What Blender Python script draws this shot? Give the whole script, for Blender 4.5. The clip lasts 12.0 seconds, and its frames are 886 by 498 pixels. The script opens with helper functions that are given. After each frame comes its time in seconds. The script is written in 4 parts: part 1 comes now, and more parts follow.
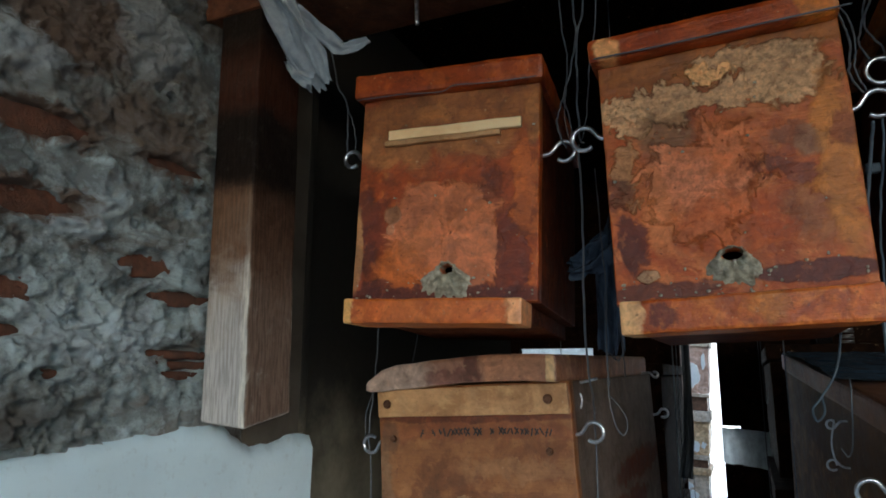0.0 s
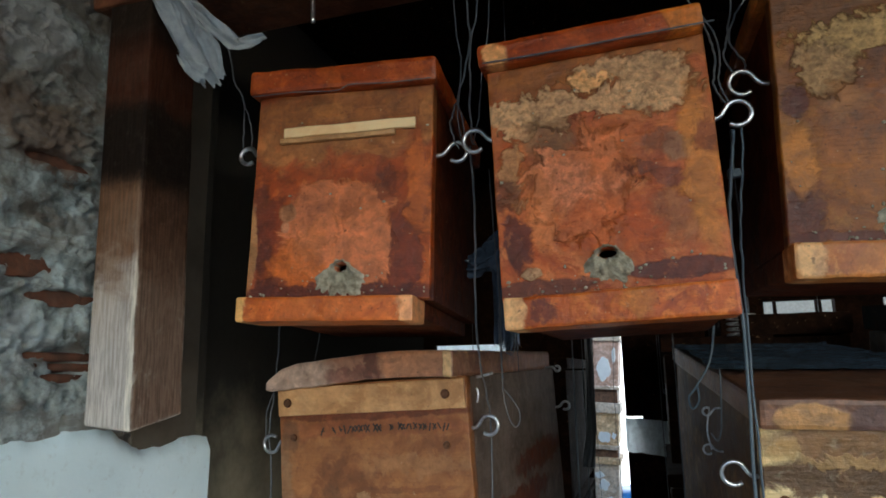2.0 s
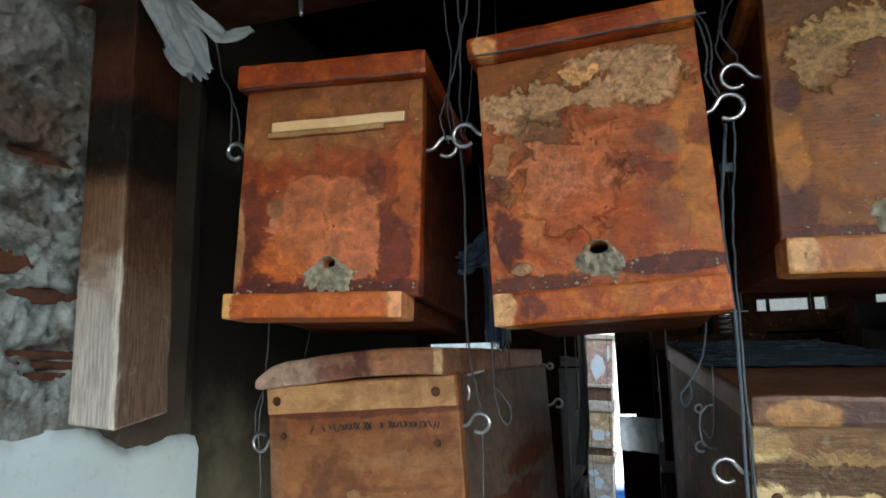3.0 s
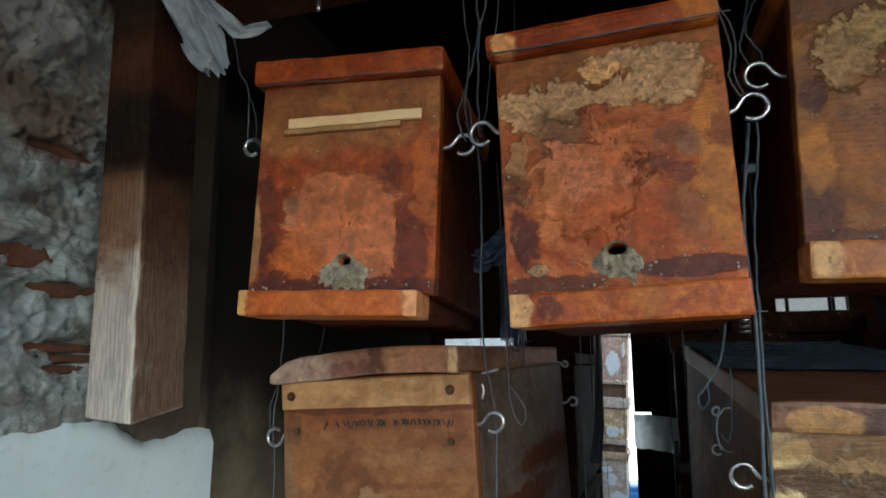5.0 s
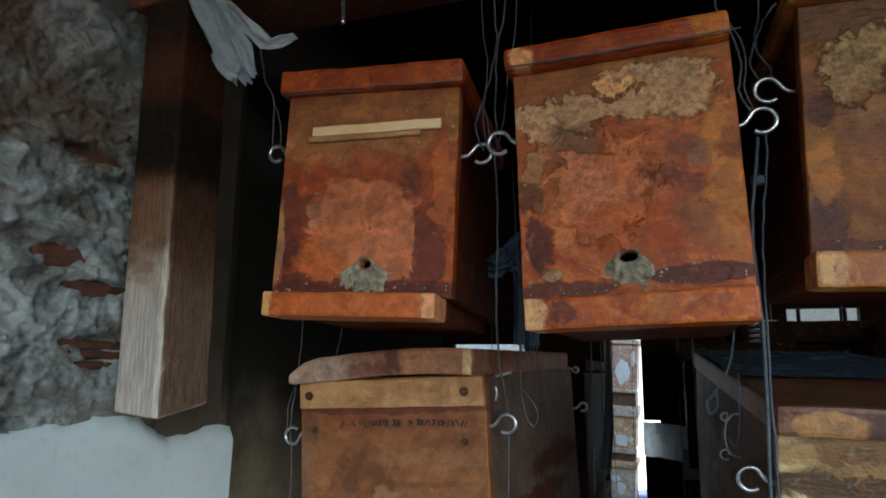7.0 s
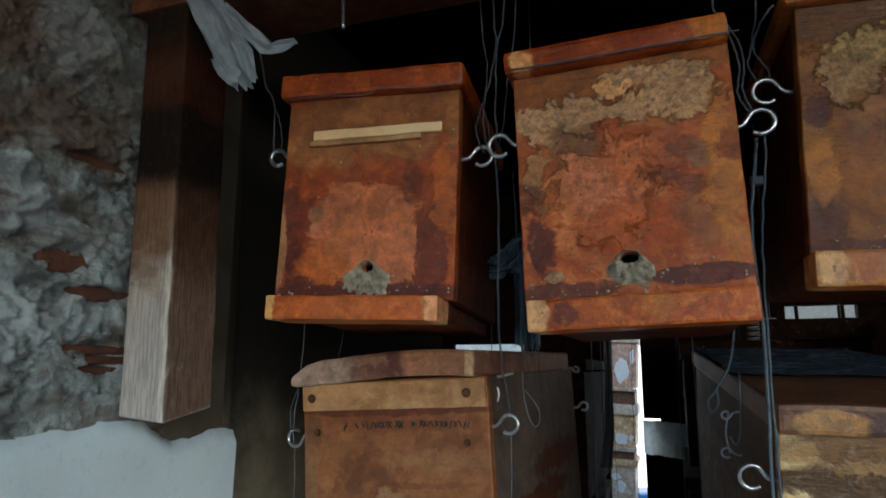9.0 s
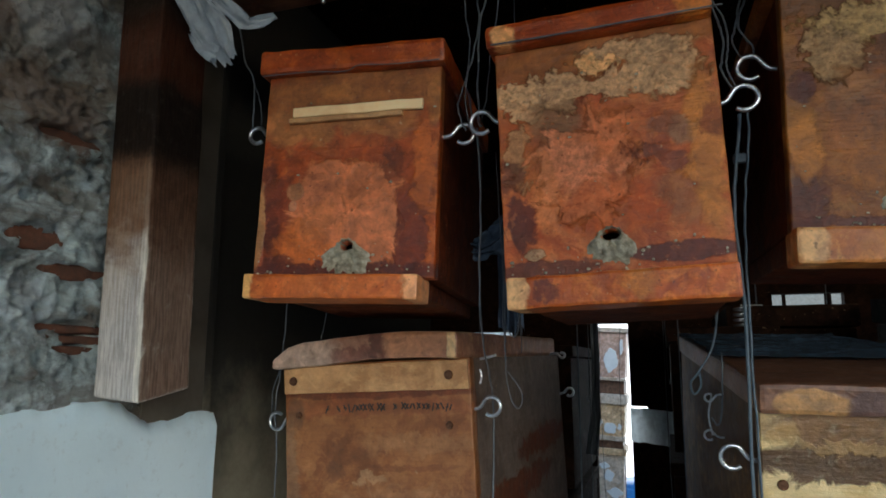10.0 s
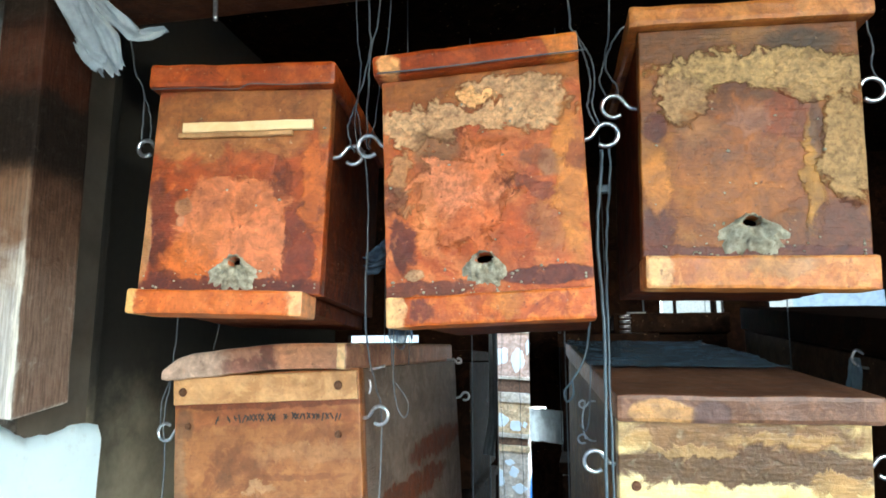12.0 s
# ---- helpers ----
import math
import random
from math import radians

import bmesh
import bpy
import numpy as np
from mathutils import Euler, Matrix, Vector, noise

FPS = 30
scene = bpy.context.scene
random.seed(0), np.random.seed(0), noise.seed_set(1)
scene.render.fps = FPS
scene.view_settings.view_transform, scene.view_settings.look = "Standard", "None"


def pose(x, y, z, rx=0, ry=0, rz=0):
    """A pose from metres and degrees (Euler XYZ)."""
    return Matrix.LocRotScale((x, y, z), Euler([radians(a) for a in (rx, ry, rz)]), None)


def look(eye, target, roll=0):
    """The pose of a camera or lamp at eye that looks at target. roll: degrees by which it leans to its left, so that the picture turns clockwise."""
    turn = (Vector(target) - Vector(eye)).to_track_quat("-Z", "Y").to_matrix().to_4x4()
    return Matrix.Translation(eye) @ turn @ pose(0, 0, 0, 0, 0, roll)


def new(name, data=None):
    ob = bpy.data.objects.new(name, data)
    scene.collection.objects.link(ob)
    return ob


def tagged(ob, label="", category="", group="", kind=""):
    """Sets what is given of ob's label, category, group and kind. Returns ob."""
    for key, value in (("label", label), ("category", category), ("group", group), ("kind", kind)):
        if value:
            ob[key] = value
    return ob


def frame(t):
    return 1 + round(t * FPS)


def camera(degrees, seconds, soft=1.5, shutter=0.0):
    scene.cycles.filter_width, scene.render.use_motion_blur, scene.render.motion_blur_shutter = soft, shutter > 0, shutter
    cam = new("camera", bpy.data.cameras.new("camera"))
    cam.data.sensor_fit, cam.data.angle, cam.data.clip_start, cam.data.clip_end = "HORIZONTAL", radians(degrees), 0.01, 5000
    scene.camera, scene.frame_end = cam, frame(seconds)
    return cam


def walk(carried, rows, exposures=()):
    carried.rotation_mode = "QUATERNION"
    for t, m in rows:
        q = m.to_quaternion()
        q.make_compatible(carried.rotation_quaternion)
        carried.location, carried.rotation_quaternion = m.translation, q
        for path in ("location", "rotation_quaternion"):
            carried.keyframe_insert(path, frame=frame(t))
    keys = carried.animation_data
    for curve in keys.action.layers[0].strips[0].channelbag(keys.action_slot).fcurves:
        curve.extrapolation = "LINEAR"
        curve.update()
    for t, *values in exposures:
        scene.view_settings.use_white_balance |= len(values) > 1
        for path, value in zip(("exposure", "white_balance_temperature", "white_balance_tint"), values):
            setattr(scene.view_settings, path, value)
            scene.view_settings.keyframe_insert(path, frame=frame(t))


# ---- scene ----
cam = camera(67.60, 12.0, soft=1.75)
PATH = [
    (0, (0.0008, 0.0003, 1.6008), (-0.8088, 1.7902, 1.9763), 0.19),
    (0.5, (0.0192, -0.0094, 1.5972), (-0.6875, 1.8181, 1.9984), 0.11),
    (1, (0.0285, -0.0051, 1.5925), (-0.6182, 1.8476, 1.9786), -0.77),
    (1.5, (0.0312, -0.0023, 1.5947), (-0.5708, 1.8670, 1.9733), -0.83),
    (2, (0.0334, 0.0020, 1.5990), (-0.5633, 1.8751, 1.9668), -0.95),
    (2.5, (0.0341, 0.0073, 1.5957), (-0.5475, 1.8849, 1.9646), -1.06),
    (4.5, (0.0416, 0.0176, 1.6068), (-0.5624, 1.8939, 1.9452), -0.66),
    (5, (0.0341, 0.0151, 1.6037), (-0.5933, 1.8827, 1.9479), -0.20),
    (5.5, (0.0352, 0.0072, 1.6038), (-0.6065, 1.8675, 1.9607), -0.04),
    (6, (0.0323, 0.0041, 1.6014), (-0.6058, 1.8664, 1.9546), 0.19),
    (6.5, (0.0296, -0.0106, 1.6055), (-0.6352, 1.8390, 1.9754), 0.24),
    (7, (0.0347, -0.0095, 1.5980), (-0.6208, 1.8448, 1.9614), 0.70),
    (9, (0.0321, -0.0153, 1.6000), (-0.6167, 1.8414, 1.9630), 0.14),
    (9.5, (0.0385, -0.0009, 1.5975), (-0.5688, 1.8728, 1.9447), 0.23),
    (10, (0.0396, -0.0008, 1.5883), (-0.5877, 1.8679, 1.9266), 0.21),
    (10.5, (0.0345, 0.0147, 1.5936), (-0.4864, 1.9227, 1.8904), 0.90),
    (11, (0.0536, 0.0072, 1.5919), (-0.4063, 1.9283, 1.9048), -0.20),
    (11.5, (0.0695, -0.0080, 1.5971), (-0.3409, 1.9224, 1.9214), -0.26),
    (12, (0.0817, -0.0255, 1.6046), (-0.3059, 1.9083, 1.9371), -0.04),
]
EXPOSURE = [(0.0, 0.37), (0.5, 0.17), (1.0, 0.43), (1.5, 0.53), (2.5, 0.75), (4.5, 0.90), (5.0, 0.57), (5.5, 0.50), (6.0, 0.50), (7.0, 0.33),
            (9.0, 0.20), (9.5, 0.37), (10.0, 0.43), (10.5, 0.33), (11.0, 1.20), (11.5, 1.73), (12.0, 2.12)]
TINT = [(0.0, 8.0), (2.5, 8.0), (4.5, 5.0), (5.5, 8.0), (10.0, 8.0), (12.0, 1.0)]
KELVIN = [(0.0, 6100.0), (2.0, 6330.0), (5.0, 6330.0), (7.0, 6150.0), (9.0, 6200.0), (10.5, 6250.0), (12.0, 5980.0)]
TONES = [(t, stops, float(np.interp(t, [c[0] for c in KELVIN], [c[1] for c in KELVIN])), float(np.interp(t, [c[0] for c in TINT], [c[1] for c in TINT]))) for t, stops in EXPOSURE]
walk(cam, [(t, look(eye, target, roll)) for t, eye, target, roll in PATH], TONES)

# ---- daylight ----
world = bpy.data.worlds.new("sky")
scene.world = world
world.use_nodes = True
wn = world.node_tree
sky = wn.nodes.new("ShaderNodeTexSky")
sky.sky_type, sky.sun_disc = "NISHITA", False
sky.sun_elevation, sky.sun_rotation = radians(18), radians(147)
sky.air_density, sky.dust_density, sky.ozone_density = 1.0, 0.6, 3.0
wn.links.new(sky.outputs[0], wn.nodes["Background"].inputs[0])
wn.nodes["Background"].inputs[1].default_value = 0.13
sun = new("sun", bpy.data.lights.new("sun", "SUN"))
sun.data.energy, sun.data.angle, sun.data.color = 1.5, radians(50), (0.86, 0.95, 1.0)
sun.matrix_world = look((4.3, -6.0, 3.6), (0.0, 0.6, 1.6))


# ---- materials ----
class Nodes:
    """A small builder of node materials."""

    def __init__(self, name, rough=0.7, metal=0.0):
        self.mat = bpy.data.materials.new(name)
        self.mat.use_nodes = True
        self.tree = self.mat.node_tree
        self.shader = self.tree.nodes["Principled BSDF"]
        self.shader.inputs["Roughness"].default_value = rough
        self.shader.inputs["Metallic"].default_value = metal
        self.coord = self.tree.nodes.new("ShaderNodeTexCoord").outputs["Object"]

    def link(self, value, socket):
        if isinstance(value, bpy.types.NodeSocket):
            self.tree.links.new(value, socket)
        else:
            socket.default_value = value

    def math(self, op, a, b=0.0, c=0.0):
        n = self.tree.nodes.new("ShaderNodeMath")
        n.operation = op
        for v, s in zip((a, b, c), n.inputs):
            self.link(v, s)
        return n.outputs[0]

    def vmath(self, op, a, b=(0, 0, 0)):
        n = self.tree.nodes.new("ShaderNodeVectorMath")
        n.operation = op
        self.link(a, n.inputs[0]), self.link(b, n.inputs[1])
        return n.outputs["Value"] if op in ("LENGTH", "DOT_PRODUCT") else n.outputs[0]

    def stretched(self, scale, offset=(0, 0, 0)):
        n = self.tree.nodes.new("ShaderNodeMapping")
        n.inputs["Scale"].default_value = scale
        n.inputs["Location"].default_value = offset
        self.tree.links.new(self.coord, n.inputs[0])
        return n.outputs[0]

    def noise(self, scale, detail=6.0, rough=0.6, vector=None, colour=False, distortion=0.0):
        n = self.tree.nodes.new("ShaderNodeTexNoise")
        n.inputs["Scale"].default_value = scale
        n.inputs["Detail"].default_value = detail
        n.inputs["Roughness"].default_value = rough
        n.inputs["Distortion"].default_value = distortion
        self.tree.links.new(vector or self.coord, n.inputs["Vector"])
        return n.outputs["Color" if colour else "Fac"]

    def step(self, value, low, high):
        n = self.tree.nodes.new("ShaderNodeMapRange")
        n.interpolation_type = "SMOOTHSTEP"
        n.inputs["From Min"].default_value, n.inputs["From Max"].default_value = low, high
        self.link(value, n.inputs["Value"])
        return n.outputs[0]

    def mix(self, fac, a, b, mode="MIX"):
        n = self.tree.nodes.new("ShaderNodeMix")
        n.data_type, n.blend_type = "RGBA", mode
        self.link(fac, n.inputs[0])
        for v, s in ((a, n.inputs[6]), (b, n.inputs[7])):
            self.link((*v, 1.0) if isinstance(v, tuple) and len(v) == 3 else v, s)
        return n.outputs[2]

    def patch(self, cx, cz, rx, rz, soft, ragged, wall=False):
        """A ragged mask in the plane x, z (on the side wall: y, z)."""
        wob = self.vmath("MULTIPLY", self.vmath("SUBTRACT", self.ragged_noise(), (0.5, 0.5, 0.5)), (ragged * 2.2, ragged * 2.2, ragged * 2.2))
        p = self.vmath("SUBTRACT", self.vmath("ADD", self.coord, wob), (0.0, cx, cz) if wall else (cx, 0.0, cz))
        p = self.vmath("ABSOLUTE", self.vmath("MULTIPLY", p, (0.0, 1 / rx, 1 / rz) if wall else (1 / rx, 0.0, 1 / rz)))
        p = self.vmath("MULTIPLY", p, p)
        return self.step(self.vmath("DOT_PRODUCT", p, (1.0, 1.0, 1.0)), 1.0 + soft, 1.0 - soft)

    def ragged_noise(self):
        if not hasattr(self, "ragged"):
            self.ragged = self.noise(34.0, 7.0, 0.66, colour=True, distortion=0.8)
        return self.ragged

    def bump(self, height, strength, distance=0.002):
        n = self.tree.nodes.new("ShaderNodeBump")
        n.inputs["Strength"].default_value, n.inputs["Distance"].default_value = strength, distance
        self.link(height, n.inputs["Height"])
        self.tree.links.new(n.outputs[0], self.shader.inputs["Normal"])

    def done(self, colour):
        self.link((*colour, 1.0) if isinstance(colour, tuple) else colour, self.shader.inputs["Base Color"])
        return self.mat


def stained_wood(name, base, dark, light, patches=(), grain=(1.0, 1.0, 14.0), rough=0.58, bump=0.6, mottling=0.8, across=False, gloss=0.5, crusts=False):
    """Wood with staining, smeared resin and wear; patches (cx, cz, rx, rz, soft, ragged, amount, colour) are ragged
    stains or painted shade.
    """
    m = Nodes(name, rough)
    big = m.noise(15.0, 5.0, 0.6, distortion=0.9)
    mid = m.noise(46.0, 6.0, 0.62, m.stretched((1, 1, 1), (5.3, 2.2, 1.9)), distortion=0.7)
    fine = m.noise(150.0, 5.0, 0.65)
    lines = m.noise(26.0, 4.0, 0.6, m.stretched(grain))
    c = m.mix(m.step(big, 0.4, 0.58), dark, base)
    c = m.mix(m.math("MULTIPLY", m.step(m.noise(31.0, 7.0, 0.68, m.stretched((1, 1, 1), (2.7, 0.3, 8.1)), distortion=0.9), 0.5, 0.6), mottling), c, light)
    c = m.mix(m.math("MULTIPLY", m.step(lines, 0.45, 0.75), 0.35), c, dark)
    c = m.mix(m.math("MULTIPLY", m.step(mid, 0.54, 0.62), 0.34 * mottling), c, tuple(min(1.0, v * 1.3) for v in light))
    c = m.mix(m.math("MULTIPLY", m.step(m.noise(52.0, 7.0, 0.7, m.stretched((1, 1, 1), (9.3, 4.2, 7.9)), distortion=0.8), 0.56, 0.64), 0.5 * mottling), c, tuple(v * 0.6 for v in dark))
    relief = m.math("MULTIPLY", big, 0.0)
    dry = relief
    for cx, cz, rx, rz, soft, ragged, amount, colour in patches:
        crust = crusts and colour[2] > 0.07 and colour[1] > 0.18
        edge = m.patch(cx, cz, rx, rz, soft, ragged, across)
        if crust:
            edge = m.step(m.math("ADD", m.patch(cx, cz, rx, rz, 0.8, ragged * 1.3, across), m.math("MULTIPLY", fine, 1.2)), 0.82, 1.2)
        mask = m.math("MULTIPLY", edge, amount)
        grains = m.step(fine, 0.36, 0.6) if crust else m.step(lines if mottling < 0.1 else mid, 0.34, 0.66)
        mottled = m.mix(grains, tuple(v * 0.7 for v in colour), tuple(min(1.0, v * 1.22) for v in colour))
        rim = m.math("MULTIPLY", m.math("MULTIPLY", edge, m.math("SUBTRACT", 1.0, edge)), (0.4 if crust else 0.75) * amount * mottling)
        c = m.mix(rim, m.mix(mask, c, mottled), tuple(v * 0.5 for v in dark))
        relief = m.math("ADD", relief, m.math("MULTIPLY", mask, 0.55 if crust else (0.3 if sum(colour) > 0.5 else -0.12)))
        if crust:
            dry = m.math("MAXIMUM", dry, mask)
    flecks = m.noise(88.0, 7.0, 0.74, m.stretched((1, 1, 1), (4.4, 8.1, 0.7)), distortion=0.4)
    c = m.mix(m.math("MULTIPLY", m.step(flecks, 0.55, 0.66), 0.42 * mottling), c, m.mix(0.5, c, tuple(min(1.0, v * 1.9) for v in light)))
    c = m.mix(m.math("MULTIPLY", m.step(flecks, 0.46, 0.36), 0.55 * mottling), c, m.mix(0.62, c, tuple(v * 0.4 for v in dark)))
    c = m.mix(m.math("MULTIPLY", m.step(m.noise(44.0, 6.0, 0.68, m.stretched((1, 1, 1), (0.4, 5.1, 6.7)), distortion=0.8), 0.57, 0.66), 0.3 * mottling), c, tuple(v * 0.5 for v in dark))
    grit = m.noise(210.0, 6.0, 0.75)
    c = m.mix(m.math("MULTIPLY", m.step(grit, 0.46, 0.3), min(0.4, 0.06 + 0.4 * mottling)), c, tuple(v * 0.4 for v in dark))
    specks = m.step(m.noise(180.0, 2.0, 0.5), 0.68, 0.74)
    c = m.mix(m.math("MULTIPLY", specks, min(0.6, 0.05 + 0.8 * mottling)), c, tuple(v * 0.25 for v in dark))
    pale = m.step(m.noise(130.0, 3.0, 0.6, m.stretched((1, 1, 1), (3.1, 1.7, 0.4))), 0.68, 0.74)
    c = m.mix(m.math("MULTIPLY", pale, 0.55 * mottling), c, (0.66, 0.46, 0.26))
    m.shader.inputs["Specular IOR Level"].default_value = gloss
    tone = m.tree.nodes.new("ShaderNodeHueSaturation")
    tone.inputs["Hue"].default_value, tone.inputs["Saturation"].default_value = 0.499, 1.0 + 0.03 * mottling
    uneven = m.math("ADD", m.math("MULTIPLY", m.step(m.noise(19.0, 6.0, 0.62, m.stretched((1, 1, 1), (1.3, 6.2, 3.9)), distortion=0.9), 0.36, 0.62), 0.6),
                    m.math("MULTIPLY", m.step(m.noise(78.0, 5.0, 0.65, m.stretched((1, 1, 1), (7.3, 1.2, 2.9)), distortion=0.5), 0.36, 0.64), 0.4))
    m.link(m.math("ADD", m.math("MULTIPLY", uneven, 0.6 * mottling), 1.0 - 0.24 * mottling), tone.inputs["Value"])
    m.link(c, tone.inputs["Color"])
    c = tone.outputs[0]
    sheen = m.math("ADD", m.math("MULTIPLY", mid, 0.45), rough - 0.36)
    m.link(m.math("ADD", sheen, m.math("MULTIPLY", dry, 0.3)), m.shader.inputs["Roughness"])
    m.bump(m.math("ADD", m.math("ADD", m.math("MULTIPLY", lines, 0.45), relief), m.math("ADD", m.math("MULTIPLY", fine, m.math("ADD", 0.45, dry)), m.math("MULTIPLY", m.math("ADD", big, mid), 1.0))), bump, 0.0024)
    return m.done(c)


def metal(name, colour, rough):
    m = Nodes(name, rough, 1.0)
    n = m.noise(300.0, 4.0)
    m.bump(n, 0.15, 0.0004)
    return m.done(m.mix(m.step(n, 0.35, 0.75), colour, tuple(v * 0.55 for v in colour)))


def plain(name, a, b, rough, scale=30.0, bump=0.2, distance=0.001):
    m = Nodes(name, rough)
    n, f = m.noise(scale), m.noise(scale * 7)
    m.bump(m.math("ADD", n, m.math("MULTIPLY", f, 0.4)), bump, distance)
    return m.done(m.mix(m.math("MULTIPLY", f, 0.3), m.mix(m.step(n, 0.3, 0.7), a, b), tuple(v * 0.6 for v in a)))


ORANGE, RUST, MAROON = (0.5, 0.124, 0.027), (0.35, 0.064, 0.014), (0.09, 0.016, 0.009)
GOLD, SALMON = (0.55, 0.2, 0.04), (0.62, 0.19, 0.075)
MUD, CREAM = (0.58, 0.325, 0.16), (0.85, 0.5, 0.17)


def stain_or_shade(x, z, rx, rz, colour, amount=0.85, soft=0.4, ragged=0.02):
    """One ragged patch on a panel, of real staining or painted shade, in metres from the middle of its lower edge."""
    return (x, z, rx, rz, soft, ragged, amount, colour)


front_a = stained_wood("resin_stained_wood_a", RUST, (0.208, 0.041, 0.008), ORANGE, [
    stain_or_shade(0.0, 0.2, 0.13, 0.034, (0.3, 0.106, 0.03), 0.9, 0.5, 0.03),
    stain_or_shade(-0.02, 0.162, 0.095, 0.024, (0.36, 0.145, 0.046), 0.75, 0.5, 0.035),
    stain_or_shade(-0.02, 0.205, 0.03, 0.008, (0.416, 0.153, 0.042), 0.6, 0.5, 0.02),
    stain_or_shade(0.0, 0.138, 0.07, 0.016, RUST, 0.7, 0.5, 0.03),
    stain_or_shade(-0.088, 0.075, 0.016, 0.05, MAROON, 0.8, 0.3, 0.02),
    stain_or_shade(-0.066, 0.075, 0.02, 0.03, (0.177, 0.032, 0.011), 0.8, 0.4, 0.03),
    stain_or_shade(-0.004, 0.07, 0.062, 0.055, SALMON, 0.9, 0.16, 0.03),
    stain_or_shade(0.03, 0.05, 0.032, 0.045, SALMON, 0.95, 0.1, 0.014),
    stain_or_shade(0.025, 0.1, 0.035, 0.025, (0.56, 0.165, 0.06), 0.9, 0.14, 0.024),
    stain_or_shade(-0.045, 0.035, 0.03, 0.025, (0.541, 0.135, 0.027), 0.8, 0.3, 0.02),
    stain_or_shade(-0.03, 0.06, 0.02, 0.02, (0.645, 0.198, 0.061), 0.5, 0.7, 0.03),
    stain_or_shade(0.074, 0.04, 0.018, 0.055, (0.156, 0.025, 0.009), 0.9, 0.15, 0.02),
    stain_or_shade(0.05, 0.118, 0.01, 0.02, (0.146, 0.027, 0.009), 0.7, 0.3, 0.02),
    stain_or_shade(0.085, 0.12, 0.012, 0.05, ORANGE, 0.8, 0.4, 0.02),
    stain_or_shade(0.0, 0.005, 0.12, 0.01, MAROON, 0.9, 0.25, 0.012),
    stain_or_shade(-0.07, 0.012, 0.02, 0.012, MAROON, 0.8, 0.3, 0.012),
    stain_or_shade(-0.058, 0.093, 0.011, 0.01, (0.374, 0.153, 0.065), 0.9, 0.25, 0.006),
    stain_or_shade(-0.06, 0.077, 0.005, 0.006, (0.416, 0.180, 0.091), 0.8, 0.3, 0.004),
    stain_or_shade(-0.098, 0.055, 0.007, 0.045, (0.520, 0.243, 0.091), 0.8, 0.3, 0.006),
    stain_or_shade(0.094, 0.19, 0.008, 0.03, (0.437, 0.162, 0.046), 0.7, 0.4, 0.01)], bump=0.85)
front_b = stained_wood("resin_stained_wood_b", (0.48, 0.12, 0.032), RUST, (0.56, 0.175, 0.055), [
    stain_or_shade(0.0, 0.215, 0.12, 0.016, (0.312, 0.104, 0.021), 0.85, 0.4, 0.02),
    stain_or_shade(-0.03, 0.2, 0.08, 0.01, (0.281, 0.090, 0.020), 0.8, 0.5, 0.02),
    stain_or_shade(-0.03, 0.178, 0.08, 0.016, MUD, 0.95, 0.2, 0.022),
    stain_or_shade(-0.075, 0.165, 0.02, 0.012, MUD, 0.9, 0.25, 0.02),
    stain_or_shade(0.055, 0.188, 0.034, 0.027, MUD, 0.95, 0.15, 0.02),
    stain_or_shade(0.035, 0.207, 0.05, 0.01, MUD, 0.9, 0.2, 0.014),
    stain_or_shade(-0.004, 0.2, 0.018, 0.0065, (0.85, 0.42, 0.17), 0.95, 0.25, 0.012),
    stain_or_shade(-0.046, 0.15, 0.024, 0.018, (0.156, 0.077, 0.032), 0.85, 0.6, 0.02),
    stain_or_shade(-0.03, 0.13, 0.03, 0.012, (0.229, 0.099, 0.046), 0.6, 0.6, 0.03),
    stain_or_shade(-0.02, 0.1, 0.045, 0.045, (0.72, 0.245, 0.115), 0.85, 0.6, 0.04),
    stain_or_shade(-0.055, 0.08, 0.016, 0.04, (0.624, 0.198, 0.065), 0.65, 0.5, 0.025),
    stain_or_shade(0.01, 0.125, 0.04, 0.025, (0.541, 0.135, 0.038), 0.6, 0.6, 0.04),
    stain_or_shade(0.0, 0.06, 0.05, 0.03, (0.437, 0.077, 0.011), 0.6, 0.5, 0.04),
    stain_or_shade(-0.082, 0.118, 0.01, 0.03, (0.437, 0.225, 0.099), 0.75, 0.3, 0.022),
    stain_or_shade(-0.088, 0.1, 0.012, 0.014, MAROON, 0.75, 0.4, 0.02),
    stain_or_shade(0.04, 0.108, 0.02, 0.011, (0.17, 0.04, 0.02), 0.8, 0.5, 0.035), stain_or_shade(0.06, 0.095, 0.016, 0.012, (0.19, 0.05, 0.024), 0.75, 0.5, 0.03),
    stain_or_shade(0.066, 0.125, 0.014, 0.01, (0.312, 0.153, 0.076), 0.8, 0.4, 0.015),
    stain_or_shade(0.05, 0.132, 0.016, 0.007, (0.208, 0.07, 0.03), 0.6, 0.5, 0.03),
    stain_or_shade(0.062, 0.06, 0.02, 0.025, (0.291, 0.108, 0.038), 0.6, 0.5, 0.03),
    stain_or_shade(-0.084, 0.052, 0.014, 0.028, MAROON, 0.9, 0.3, 0.022),
    stain_or_shade(0.085, 0.1, 0.016, 0.08, GOLD, 0.75, 0.5, 0.025),
    stain_or_shade(0.09, 0.13, 0.01, 0.016, (0.208, 0.041, 0.009), 0.8, 0.4, 0.014),
    stain_or_shade(0.06, 0.015, 0.05, 0.009, (0.104, 0.023, 0.015), 0.95, 0.2, 0.006),
    stain_or_shade(-0.06, 0.008, 0.05, 0.008, (0.104, 0.027, 0.015), 0.9, 0.25, 0.008),
